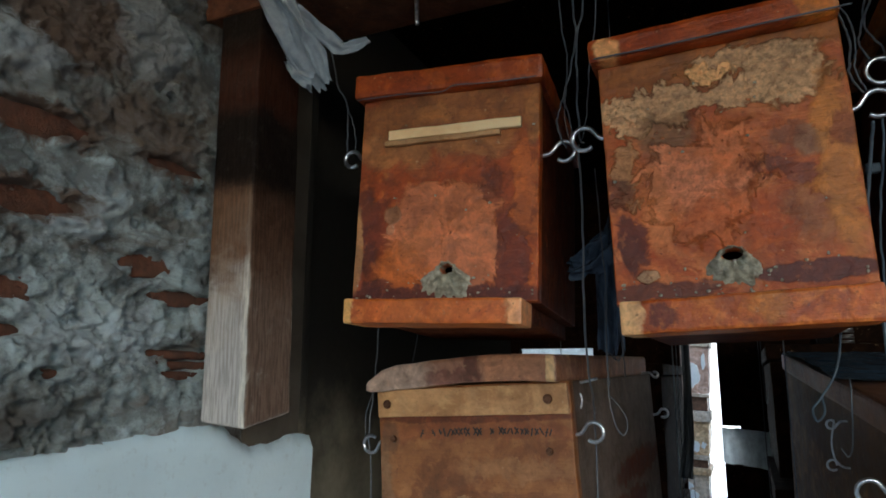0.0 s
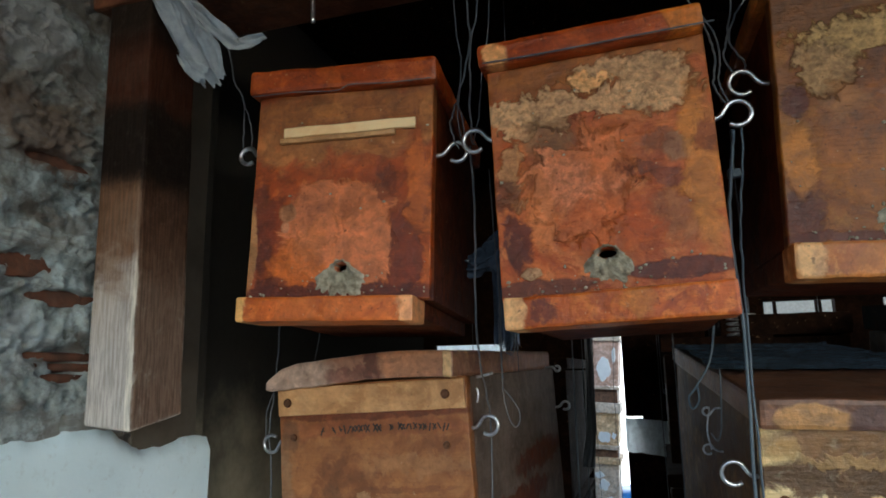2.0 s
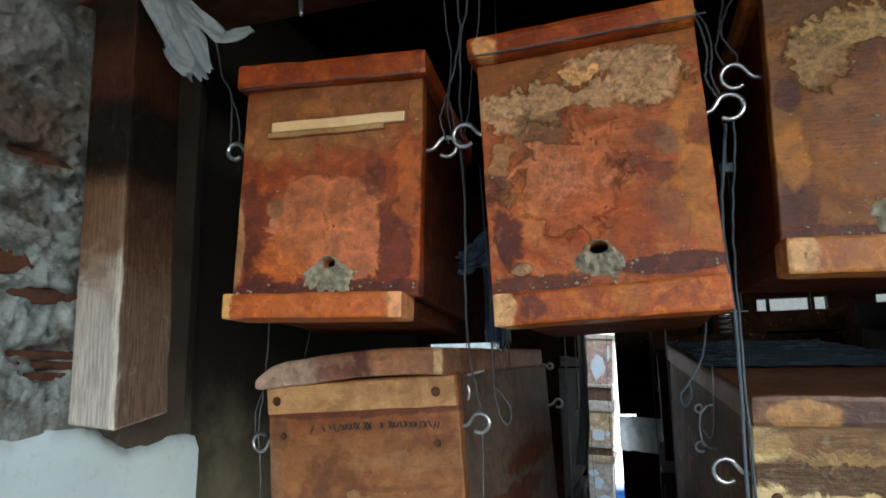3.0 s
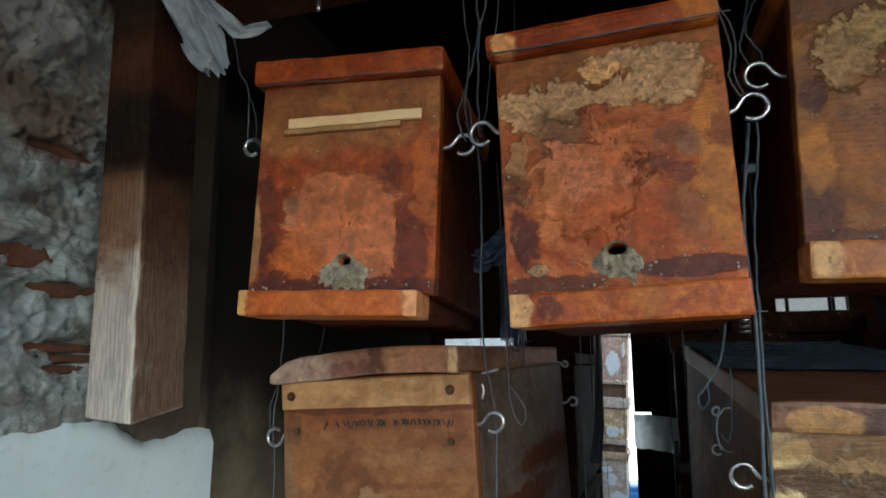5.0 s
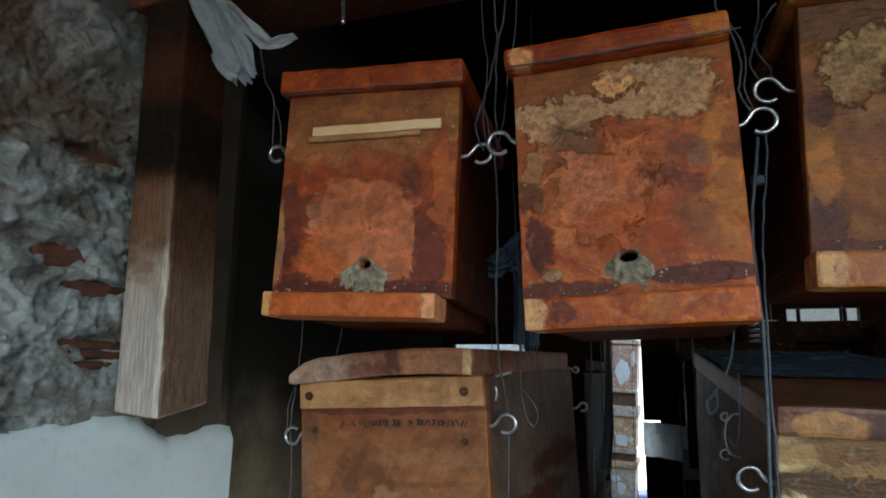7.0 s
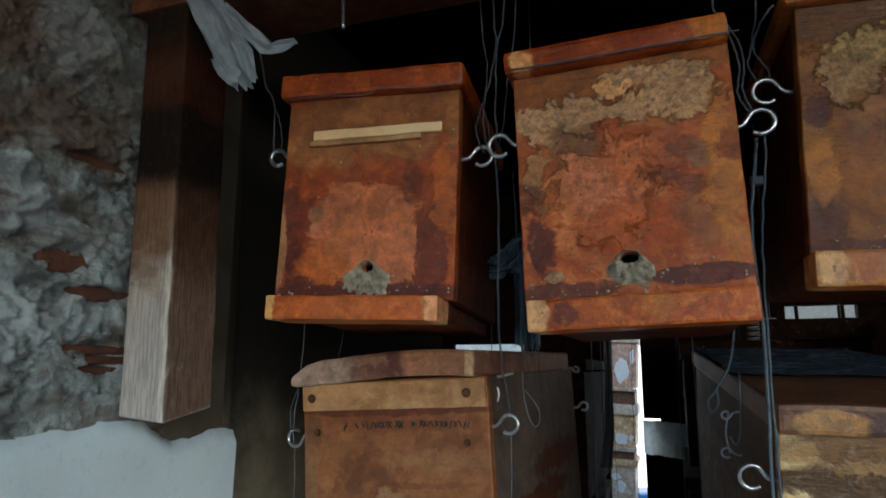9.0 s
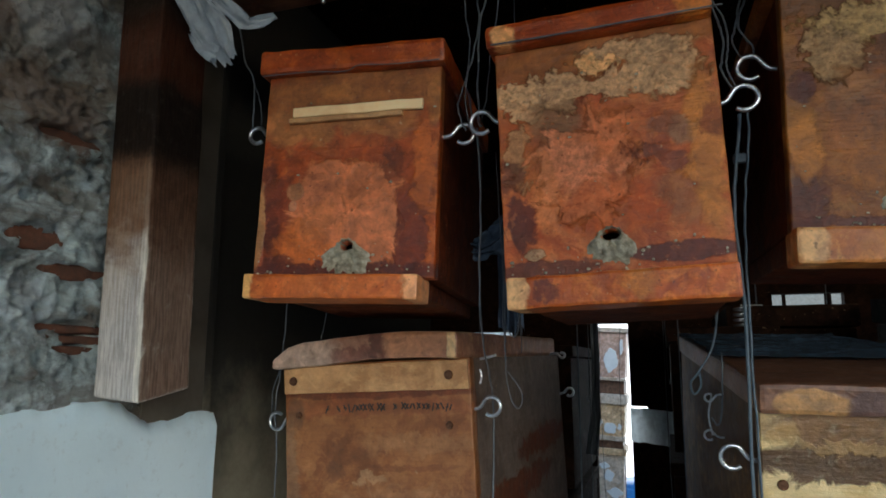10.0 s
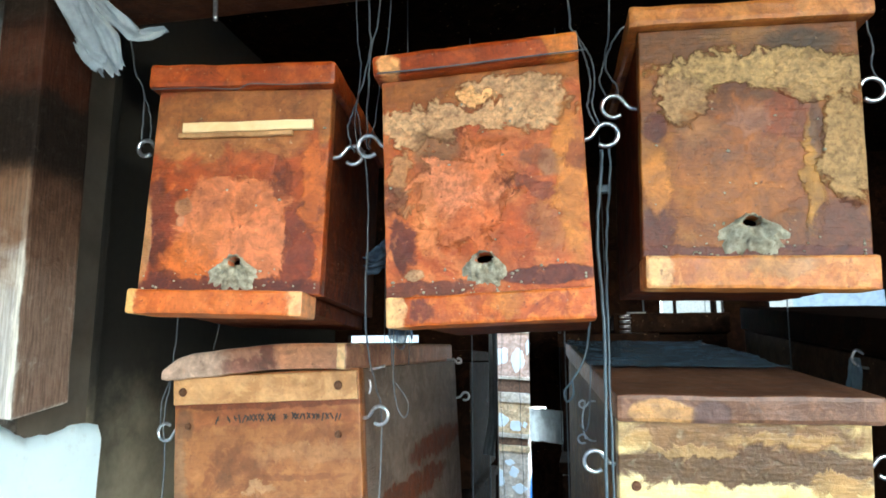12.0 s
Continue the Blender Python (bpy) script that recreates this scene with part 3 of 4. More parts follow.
def tube(points, radius, sides=8):
    """A bent rod through the points, smoothed."""
    pts = [Vector(p) for p in points]
    fine = []
    for k in range(len(pts) - 1):
        a, b, c, d = pts[max(k - 1, 0)], pts[k], pts[k + 1], pts[min(k + 2, len(pts) - 1)]
        for s in range(5):
            u = s / 5
            fine.append(0.5 * (2 * b + (c - a) * u + (2 * a - 5 * b + 4 * c - d) * u**2 + (3 * b - a - 3 * c + d) * u**3))
    fine.append(pts[-1])
    bm = bmesh.new()
    rings, side = [], Vector((0.31, 0.9, 0.2))
    for k, p in enumerate(fine):
        way = (fine[min(k + 1, len(fine) - 1)] - fine[max(k - 1, 0)]).normalized()
        side = (side - way * side.dot(way)).normalized()
        up = way.cross(side)
        rings.append([bm.verts.new(p + radius * (math.cos(a) * side + math.sin(a) * up)) for a in np.linspace(0, 2 * math.pi, sides, endpoint=False)])
    for r, s in zip(rings, rings[1:]):
        for k in range(sides):
            bm.faces.new((r[k], r[(k + 1) % sides], s[(k + 1) % sides], s[k]))
    bm.faces.new(rings[0][::-1]), bm.faces.new(rings[-1])
    bmesh.ops.recalc_face_normals(bm, faces=bm.faces)
    return bm


def kinked(points, amount, seed, steps=7):
    """The points with small bends between them, as hand-twisted wire has."""
    rnd = random.Random(seed)
    out = []
    pts = [Vector(p) for p in points]
    for j in range(len(pts) - 1):
        a, b, c, d = pts[max(j - 1, 0)], pts[j], pts[j + 1], pts[min(j + 2, len(pts) - 1)]
        size = min(1.0, (c - b).length / 0.04)
        for k in range(steps):
            u = k / steps
            p = 0.5 * (2 * b + (c - a) * u + (2 * a - 5 * b + 4 * c - d) * u**2 + (3 * b - a - 3 * c + d) * u**3)
            out.append(p + Vector([rnd.uniform(-amount, amount) * 0.5 * size for _ in range(3)]) * (k > 0))
    return out + [Vector(points[-1])]


def hook_points(root, way, radius=0.0115, turn=1, flat=0.0):
    """A screw hook: a shank from root along way (+1 or -1 in x), then an open eye."""
    x, y, z = root
    cx = x + way * (0.012 + radius)
    pts = [(x - way * 0.012, y, z), (x + way * 0.006, y, z + 0.001)]
    for a in np.linspace(155, 155 - 285, 12):
        pts.append((cx + way * radius * math.cos(radians(a)), y + flat * math.sin(radians(a)), z + turn * (radius * math.sin(radians(a)) + 0.003)))
    return pts


def mud_collar(cx, cz, hole_r, flat, wide, tall_up, tall_down, seed):
    """A crumbly collar of resin round and inside the entrance, spreading towards the bottom."""
    bm = bmesh.new()
    rings, n = [], 72
    for k in range(-1, 10):
        f = max(k, 0) / 9
        ring = []
        for a in np.linspace(0, 2 * math.pi, n, endpoint=False):
            c, s = math.cos(a), math.sin(a)
            f_up = 0.5 + 0.5 * math.tanh(3.5 * (s + 0.15))
            far = (tall_up * 1.0) * f_up + (1 - f_up) * math.hypot(wide * c, tall_down * s) * (1 + 0.45 * abs(c * s))
            far *= 1 + 0.16 * noise.noise(Vector((3 * c, 3 * s, seed))) + 0.16 * noise.noise(Vector((9 * c, 9 * s, seed))) + 0.2 * noise.noise(Vector((26 * c, 26 * s, seed)))
            mouth = hole_r * (1 + 0.14 * noise.noise(Vector((4 * c, 4 * s, seed + 3))))
            r = mouth + (far - mouth) * f if far > mouth else mouth + 0.002 * f
            z = max(cz + (r - mouth * (1 - flat)) * s, 0.001)
            at = Vector((cx + r * c, seed, z))
            lump = 0.0055 * math.sin(math.pi * min(1, f * 1.1 + 0.12)) + 0.0075 * noise.noise(at * 210) + 0.004 * noise.noise(at * 480)
            y = 0.014 if k < 0 else -max(lump, 0.0003) * (f < 0.99) + 0.0015 * (f > 0.95)
            ring.append(bm.verts.new((cx + r * c * 1.1, y, z)))
        rings.append(ring)
    for r, s in zip(rings, rings[1:]):
        for k in range(n):
            bm.faces.new((r[k], s[k], s[(k + 1) % n], r[(k + 1) % n]))
    bmesh.ops.recalc_face_normals(bm, faces=bm.faces)
    return bm


# ---- the walls, ceiling and ground ----
WALL_X = -0.562


def side_wall():
    """The crumbling plaster: a fine sheet with lumps and hollows, over a solid wall."""
    ob = thing("wall_west", Matrix(), "old wall of crumbling grey plaster over bricks", "wall", kind="structure")
    holes = [(0.502, 1.715, 0.026, 0.014), (0.555, 1.612, 0.045, 0.016), (0.555, 1.684, 0.036, 0.007), (0.525, 1.828, 0.035, 0.006), (0.366, 1.827, 0.05, 0.011), (0.365, 1.752, 0.05, 0.012),
             (0.35, 1.674, 0.02, 0.006), (0.396, 1.602, 0.018, 0.006), (0.355, 1.637, 0.018, 0.006), (0.511, 1.907, 0.006, 0.004), (0.25, 1.9, 0.05, 0.02)]
    lumps = [(0.41, 1.736, 0.03, 0.012, 0.012), (0.437, 1.775, 0.018, 0.03, 0.009), (0.34, 1.885, 0.04, 0.02, 0.01), (0.47, 1.8, 0.05, 0.03, 0.006), (0.475, 1.96, 0.035, 0.05, 0.006)]
    bm = bmesh.new()
    ny, nz, y0, y1, z0, z1 = 460, 460, 0.0, 0.66, 1.49, 2.15
    grid = []
    for j in range(nz + 1):
        row = []
        for i in range(ny + 1):
            y, z = y0 + (y1 - y0) * i / ny, z0 + (z1 - z0) * j / nz
            p = Vector((y, z, 0.0))
            d = 0.0085 * noise.fractal(Vector((y * 8, z * 14, 0)), 0.75, 2.1, 8) + 0.003 * noise.noise(Vector((y * 25, z * 48, 2))) + (0.0036 * noise.noise(p * 85) + 0.0022 * noise.noise(p * 190)) * (0.4 + 1.2 * max(0.0, noise.noise(p * 8 + Vector((3, 3, 3))) + 0.3))
            d += 0.004 * abs(noise.noise(p * 22 + Vector((7, 0, 0))))
            bent = Vector((y * 7 + 0.5 * noise.noise(p * 30), z * 13 + 0.5 * noise.noise(p * 30 + Vector((4, 4, 4))), 1.7))
            for size, up in ((1.0, 0.0065), (2.3, 0.004)):
                e = max(0.0, min(1.0, (noise.noise(bent * size) + 0.03) / 0.07))
                d += up * (e * e * (3 - 2 * e) - 0.5)
            rubble = max(0.0, min(1.0, (1.74 - z) / 0.08))
            d -= rubble * 0.007 * max(0.0, min(1.0, (noise.noise(p * 62) - 0.16) / 0.12)) + 0.004 * max(0.0, min(1.0, (noise.noise(p * 40 + Vector((9, 1, 5))) - 0.3) / 0.08))
            for hy, hz, ry, rz in holes:
                q = math.hypot((y - hy) / ry, (z - hz) / rz) + 0.5 * noise.noise(p * 55)
                d -= 0.016 * max(0.0, min(1.0, (1.25 - q) * 2.5))
            for hy, hz, ry, rz, up in lumps:
                q = math.hypot((y - hy) / ry, (z - hz) / rz) + 0.5 * noise.noise(p * 45)
                d += up * max(0.0, min(1.0, (1.3 - q) * 2.0))
            d -= 0.004 * max(0.0, 1 - abs(z - 1.622 - 0.7 * (y - 0.47)) / 0.004) * (0.46 < y < 0.54)
            if z < 1.56 + 0.07 * (y - 0.366):
                d = min(d, 0.004)
            d = min(d, 0.024 - 0.02 * max(0.0, min(1.0, (y - 0.5) / 0.05)))
            row.append(bm.verts.new((WALL_X + d, y, z)))
        grid.append(row)
    for r, s in zip(grid, grid[1:]):
        for k in range(ny):
            bm.faces.new((r[k], r[k + 1], s[k + 1], s[k]))
    part("plaster", bm, rough_plaster, ob, "rough grey plaster, broken away in places", smooth=True)
    bm = bmesh.new()
    ny, nz, z0, z1 = 160, 60, 0.0, 1.535
    grid = []
    for j in range(nz + 1):
        row = []
        for i in range(ny + 1):
            y = -0.25 + 1.035 * i / ny
            top = 1.53 + 0.07 * (y - 0.366) + 0.006 * noise.noise(Vector((y * 9, 5, 3))) + 0.006 * noise.noise(Vector((y * 22, 0, 3))) + 0.003 * noise.noise(Vector((y * 80, 0, 3)))
            dip = max(0.0, min(1.0, (y - 0.6) / 0.07))
            top -= 0.036 * dip * dip * (3 - 2 * dip)
            f = (j / nz) ** 0.35
            z, d = top * f, 0.012 + 0.002 * noise.noise(Vector((y, top * f, 0)) * 9)
            if j == nz:
                d = -0.012
            elif j == nz - 1:
                d, z = 0.006 + 0.003 * noise.noise(Vector((y * 60, 1, 1))), top - 0.001
            row.append(bm.verts.new((WALL_X + d, y, z)))
        grid.append(row)
    for r, s in zip(grid, grid[1:]):
        for k in range(ny):
            bm.faces.new((r[k], r[k + 1], s[k + 1], s[k]))
    part("render_coat", bm, smooth_plaster, ob, "smooth white render on the lower wall", smooth=True)
    part("masonry", block(WALL_X - 0.25, WALL_X - 0.022, -0.25, 0.782, 0.0, 2.3, 0, 0, 0), mud_plain, ob)
    part("return_wall", block(WALL_X - 0.02, WALL_X - 0.003, 0.66, 0.782, 0.0, 2.3, 0.003, 0.002, 14), shaded_plaster, ob)
    part("closing_wall", block(-0.93, -0.85, 1.8, 2.4, 0.0, 2.3, 0, 0, 0), inner_m, ob)
    part("inner_wall", block(-0.93, WALL_X - 0.04, 0.782, 1.8, 0.0, 2.3, 0, 0, 0), inner_m, ob, "pale old render, shade painted in towards the top")
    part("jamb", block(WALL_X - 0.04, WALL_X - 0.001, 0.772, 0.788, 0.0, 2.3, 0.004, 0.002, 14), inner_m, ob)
    return ob


wall = side_wall()
ceiling = thing("ceiling", Matrix(), "dark old boards under the roof, run forward unseen as an added eave", "ceiling", kind="structure")
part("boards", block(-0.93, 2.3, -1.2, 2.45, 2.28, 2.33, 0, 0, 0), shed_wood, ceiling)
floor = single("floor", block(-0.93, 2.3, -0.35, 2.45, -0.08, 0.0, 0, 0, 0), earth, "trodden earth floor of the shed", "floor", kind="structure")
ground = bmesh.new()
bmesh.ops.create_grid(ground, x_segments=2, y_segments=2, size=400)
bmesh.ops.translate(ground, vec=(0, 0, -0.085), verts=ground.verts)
single("ground", ground, yard_m, "unseen pale yard ground, added to bounce light up", "ground", kind="structure")
single("wall_east", block(2.2, 2.35, 0.45, 2.4, 0.0, 2.3, 0, 0, 0), shed_wood, "unseen dark board wall, added to close the shed", "wall", kind="structure")
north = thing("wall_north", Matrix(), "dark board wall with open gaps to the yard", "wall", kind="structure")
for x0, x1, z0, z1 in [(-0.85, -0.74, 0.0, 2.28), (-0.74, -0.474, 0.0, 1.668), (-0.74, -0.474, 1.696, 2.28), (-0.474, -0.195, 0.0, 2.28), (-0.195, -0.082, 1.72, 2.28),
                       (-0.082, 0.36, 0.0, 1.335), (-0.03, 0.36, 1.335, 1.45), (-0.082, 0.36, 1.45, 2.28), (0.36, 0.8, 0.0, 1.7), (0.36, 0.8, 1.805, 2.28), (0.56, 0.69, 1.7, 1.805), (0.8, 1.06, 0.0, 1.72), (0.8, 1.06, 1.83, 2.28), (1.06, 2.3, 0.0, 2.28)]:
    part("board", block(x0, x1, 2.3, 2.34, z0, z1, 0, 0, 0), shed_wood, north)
beam = single("ceiling_beam", block(-0.565, 1.6, 0.55, 0.66, 2.02, 2.1, 0.004, 0.0015, 24), beam_m, "dark reddish wooden beam under the ceiling", "beam", kind="structure")

# ---- the hives ----
def hook(parent, root, way, turn=1, radius=0.0115):
    return part("screw_hook", tube(hook_points(root, way, radius, turn), 0.0024), zinc, parent, "shiny galvanised screw hook", smooth=True)


def hive(m, d, mats, label, hole, mud=None, group="hanging bee hives"):
    """A hive box: d holds its sizes; mats: front, side, lid, base."""
    ob = thing("bee_hive", m, label, "beehive", group)
    w, h, deep, t = d["w"], d["h"], d["D"], 0.018
    part("front_panel", pierced_panel(w, h, t, *hole), mats[0], ob)
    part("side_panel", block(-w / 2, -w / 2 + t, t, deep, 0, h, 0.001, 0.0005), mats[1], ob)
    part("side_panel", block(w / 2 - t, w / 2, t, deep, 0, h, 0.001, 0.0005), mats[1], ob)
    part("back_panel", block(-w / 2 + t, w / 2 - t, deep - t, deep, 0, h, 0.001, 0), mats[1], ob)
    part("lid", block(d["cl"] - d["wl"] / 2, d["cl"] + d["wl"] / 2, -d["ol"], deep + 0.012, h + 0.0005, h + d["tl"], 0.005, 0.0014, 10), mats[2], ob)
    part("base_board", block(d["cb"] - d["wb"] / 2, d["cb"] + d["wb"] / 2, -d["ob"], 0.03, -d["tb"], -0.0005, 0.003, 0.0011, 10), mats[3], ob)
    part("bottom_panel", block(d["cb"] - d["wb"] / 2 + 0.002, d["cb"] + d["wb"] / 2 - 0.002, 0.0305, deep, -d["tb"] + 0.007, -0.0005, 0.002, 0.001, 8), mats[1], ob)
    if mud:
        part("resin_collar", mud_collar(hole[0], hole[1], hole[2] * 0.85, hole[3], *mud), mud_m, ob, "crumbly pale resin round the entrance", smooth=True)
    return ob


DIM_A = {"w": 0.197, "h": 0.226, "D": 0.27, "wl": 0.213, "tl": 0.0285, "ol": 0.012, "cl": -0.0015, "wb": 0.187, "tb": 0.0255, "ob": 0.021, "cb": -0.0055}
DIM_B = {"w": 0.197, "h": 0.224, "D": 0.35, "wl": 0.206, "tl": 0.0245, "ol": 0.016, "cl": -0.0025, "wb": 0.194, "tb": 0.029, "ob": 0.021, "cb": 0.002}
DIM_D = {"w": 0.198, "h": 0.225, "D": 0.25, "wl": 0.222, "tl": 0.022, "ol": 0.013, "cl": 0.001, "wb": 0.2, "tb": 0.031, "ob": 0.015, "cb": 0.0}
DIM_C = {"w": 0.266, "h": 0.303, "D": 0.58, "wl": 0.27, "tl": 0.034, "ol": 0.019, "cl": -0.009, "wb": 0.26, "tb": 0.02, "ob": 0.0, "cb": 0.0}
DIM_E = {"w": 0.254, "h": 0.304, "D": 0.62, "wl": 0.268, "tl": 0.03, "ol": 0.017, "cl": 0.002, "wb": 0.25, "tb": 0.02, "ob": 0.0, "cb": 0.0}

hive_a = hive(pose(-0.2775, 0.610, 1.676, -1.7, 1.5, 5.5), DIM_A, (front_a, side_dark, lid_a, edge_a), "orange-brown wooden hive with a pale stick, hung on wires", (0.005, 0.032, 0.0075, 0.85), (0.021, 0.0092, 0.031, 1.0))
for z, x0, x1, th, m in ((0.1825, -0.066, 0.082, 0.0056, stick_m), (0.1735, -0.07, 0.06, 0.0028, batten_m)):
    b = block(x0, x1, -0.006, -0.0005, z - th, z + th, 0.0012, 0.0008, 10)
    bmesh.ops.rotate(b, cent=(0, 0, z), matrix=Matrix.Rotation(radians(-1.2), 3, "Y"), verts=b.verts)
    part("stick", b, m, hive_a, "split stick of fresh pale wood")
hook(hive_a, (0.1, 0.018, 0.153), 1, 1, 0.0105)
hook(hive_a, (-0.0985, 0.018, 0.163), -1, 1, 0.0092)
part("lid_wire", tube([(-0.106, -0.008, 0.226), (-0.05, -0.0135, 0.2245), (-0.005, -0.014, 0.222), (0.012, -0.014, 0.228), (0.05, -0.0135, 0.2265), (0.1, -0.0135, 0.228)], 0.0006, 6), wire_m, hive_a, "thin dull wire round the lid", smooth=True)

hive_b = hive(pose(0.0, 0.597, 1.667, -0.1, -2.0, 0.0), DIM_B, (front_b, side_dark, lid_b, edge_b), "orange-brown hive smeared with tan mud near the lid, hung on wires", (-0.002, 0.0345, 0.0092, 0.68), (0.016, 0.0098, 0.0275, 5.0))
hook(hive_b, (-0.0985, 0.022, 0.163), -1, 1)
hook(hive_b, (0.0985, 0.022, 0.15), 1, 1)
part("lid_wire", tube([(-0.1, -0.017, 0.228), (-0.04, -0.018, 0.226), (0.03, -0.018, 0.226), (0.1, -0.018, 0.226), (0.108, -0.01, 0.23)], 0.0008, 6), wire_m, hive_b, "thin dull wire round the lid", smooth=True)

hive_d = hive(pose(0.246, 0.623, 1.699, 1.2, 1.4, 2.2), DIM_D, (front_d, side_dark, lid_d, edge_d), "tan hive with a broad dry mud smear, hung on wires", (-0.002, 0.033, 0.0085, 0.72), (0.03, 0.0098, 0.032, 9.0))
hook(hive_d, (-0.099, 0.03, 0.157), -1, 1)
hook(hive_d, (0.099, 0.03, 0.165), 1, 1)

hive_c = hive(pose(-0.316, 0.815, 1.285, 1.1, -2.6, -2.2), DIM_C, (front_c, side_c, lid_c, edge_a), "brown plywood hive with a yellow batten and faded writing", (-0.01, 0.118, 0.008))
for v in next(c for c in hive_c.children if c.name.startswith("lid")).data.vertices:
    v.co.z -= max(0.0, -0.1 - v.co.x) ** 2 * 11 * max(0.0, v.co.z - 0.306) / 0.03
    v.co.z += 0.004 * math.sin(v.co.x * 18 + 1)
part("batten", block(-0.133, 0.133, -0.006, -0.0005, 0.266, 0.302, 0.0015, 0.0008, 10), batten_m, hive_c, "yellowish batten under the lid")
for x, z in ((-0.118, 0.283), (0.108, 0.284)):
    b = bmesh.new()
    bmesh.ops.create_cone(b, cap_ends=True, segments=14, radius1=0.0065, radius2=0.0052, depth=0.003, matrix=pose(x, -0.0068, z, 90))
    part("screw_head", b, rusty_iron, hive_c)
for x, z in ((-0.113, 0.237), (0.104, 0.222)):
    b = bmesh.new()
    bmesh.ops.create_cone(b, cap_ends=True, segments=14, radius1=0.005, radius2=0.0042, depth=0.003, matrix=pose(x, -0.0012, z, 90))
    part("screw_head", b, rusty_iron, hive_c)
hook(hive_c, (0.133, 0.012, 0.24), 1, 1)
hook(hive_c, (-0.133, 0.012, 0.232), -1, -1)
hook(hive_c, (0.133, 0.54, 0.305), 1, -1, 0.005)
hook(hive_c, (0.133, 0.575, 0.225), 1, 1, 0.008)

hive_e = hive(pose(0.244, 0.771, 1.239, 6.4, 0.4, 5.5), DIM_E, (front_e, side_e, lid_e, edge_a), "pale pine hive with a brown smear under its worn lid", (0.0, 0.06, 0.008))
b = bmesh.new()
bmesh.ops.create_cone(b, cap_ends=True, segments=14, radius1=0.0055, radius2=0.0045, depth=0.003, matrix=pose(-0.11, -0.0012, 0.235, 90))
part("screw_head", b, rusty_iron, hive_e)
hook(hive_e, (-0.127, 0.02, 0.252), -1, 1)
hook(hive_e, (0.127, 0.02, 0.252), 1, 1)
part("screw_hook", tube(hook_points((-0.127, 0.2, 0.235), -1, 0.006, 1), 0.0014), zinc, hive_e, "small galvanised screw hook", smooth=True)
part("screw_hook", tube(hook_points((-0.127, 0.2, 0.288), -1, 0.005, -1), 0.0014), zinc, hive_e, "small galvanised screw hook", smooth=True)
part("hook_link", tube([(-0.141, 0.2, 0.288), (-0.145, 0.2, 0.262), (-0.141, 0.2, 0.238)], 0.0012, 6), zinc, hive_e, "short bright wire link", smooth=True)



def crumbs(parent, w, seed, count=46):
    """Grains of dry resin stuck low on the front and on the base board's ledge."""
    rnd = random.Random(seed)
    bm = bmesh.new()
    for _ in range(count):
        r = rnd.uniform(0.0006, 0.0017)
        x = rnd.gauss(0.0, w * 0.28)
        z = abs(rnd.gauss(0.0, 0.012)) + 0.001 if rnd.random() < 0.75 else rnd.uniform(0.02, 0.2)
        bmesh.ops.create_icosphere(bm, subdivisions=1, radius=r, matrix=pose(max(-w * 0.47, min(w * 0.47, x)), -0.0004, z) @ Matrix.Diagonal((rnd.uniform(0.8, 1.6), 0.7, rnd.uniform(0.7, 1.2), 1)))
    for v in bm.verts:
        v.co += noise.noise_vector(v.co * 900) * 0.0004
    ob = part("resin_grit", bm, mud_m, parent, "pale grains of dry resin", smooth=True)
    return tagged(ob, "pale grains of dry resin", kind="stuff")


for ob, w, seed in ((hive_a, 0.2, 3), (hive_b, 0.197, 4), (hive_d, 0.198, 6)):
    crumbs(ob, w, seed)

# ---- the post on the wall ----
post = thing("wooden_post", pose(-0.473, 0.554, 1.55, 0, -1.1, 0), "weathered square wooden post against the wall, blackened top, shade painted on top and side", "post")
b = block(-0.059, 0.0, 0.0, 0.076, 0.0, 0.74, 0.004, 0.0013, 26)
for v in b.verts:
    v.co.z += (0.012 * (v.co.x + 0.059) / 0.059 - 0.004) * (v.co.z < 0.05) * (1 if v.co.y > 0.04 else -0.6)
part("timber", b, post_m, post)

# ---- hanging wires and cords ----
def wire(points, label, radius=0.0012, kink=0.002, seed=1, material=None, name="hanging_wire", category="wire"):
    return single(name, tube(kinked(points, kink, seed), radius * 0.85, 6), material or wire_m, label, category, "hanging wires", smooth=True)


THIN = "thin dull steel wire hanging from the beam"
wire([(-0.49, 0.64, 2.28), (-0.46, 0.64, 2.077), (-0.433, 0.64, 1.957), (-0.415, 0.637, 1.921), (-0.409, 0.632, 1.866), (-0.405, 0.63, 1.85)], THIN, seed=2)
wire([(-0.415, 0.638, 1.921), (-0.402, 0.636, 1.885), (-0.398, 0.632, 1.858)], THIN, 0.0009, seed=3)
wire([(-0.146, 0.66, 2.28), (-0.144, 0.66, 2.025), (-0.142, 0.66, 1.955), (-0.156, 0.655, 1.89), (-0.161, 0.645, 1.86), (-0.15, 0.638, 1.829)], THIN, seed=4)
wire([(-0.156, 0.655, 1.89), (-0.148, 0.648, 1.865), (-0.145, 0.638, 1.832)], THIN, 0.0009, seed=5)
wire([(-0.128, 0.66, 2.28), (-0.13, 0.66, 2.022), (-0.139, 0.658, 1.962), (-0.139, 0.65, 1.908), (-0.137, 0.64, 1.842), (-0.131, 0.634, 1.83)], THIN, seed=6)
wire([(-0.137, 0.636, 1.83), (-0.143, 0.67, 1.765), (-0.147, 0.68, 1.642), (-0.158, 0.76, 1.57), (-0.171, 0.828, 1.53), (-0.166, 0.80, 1.35), (-0.16, 0.78, 1.1)], "grey wire from the upper hook down past the lower hive", 0.0013, 0.0012, 7)
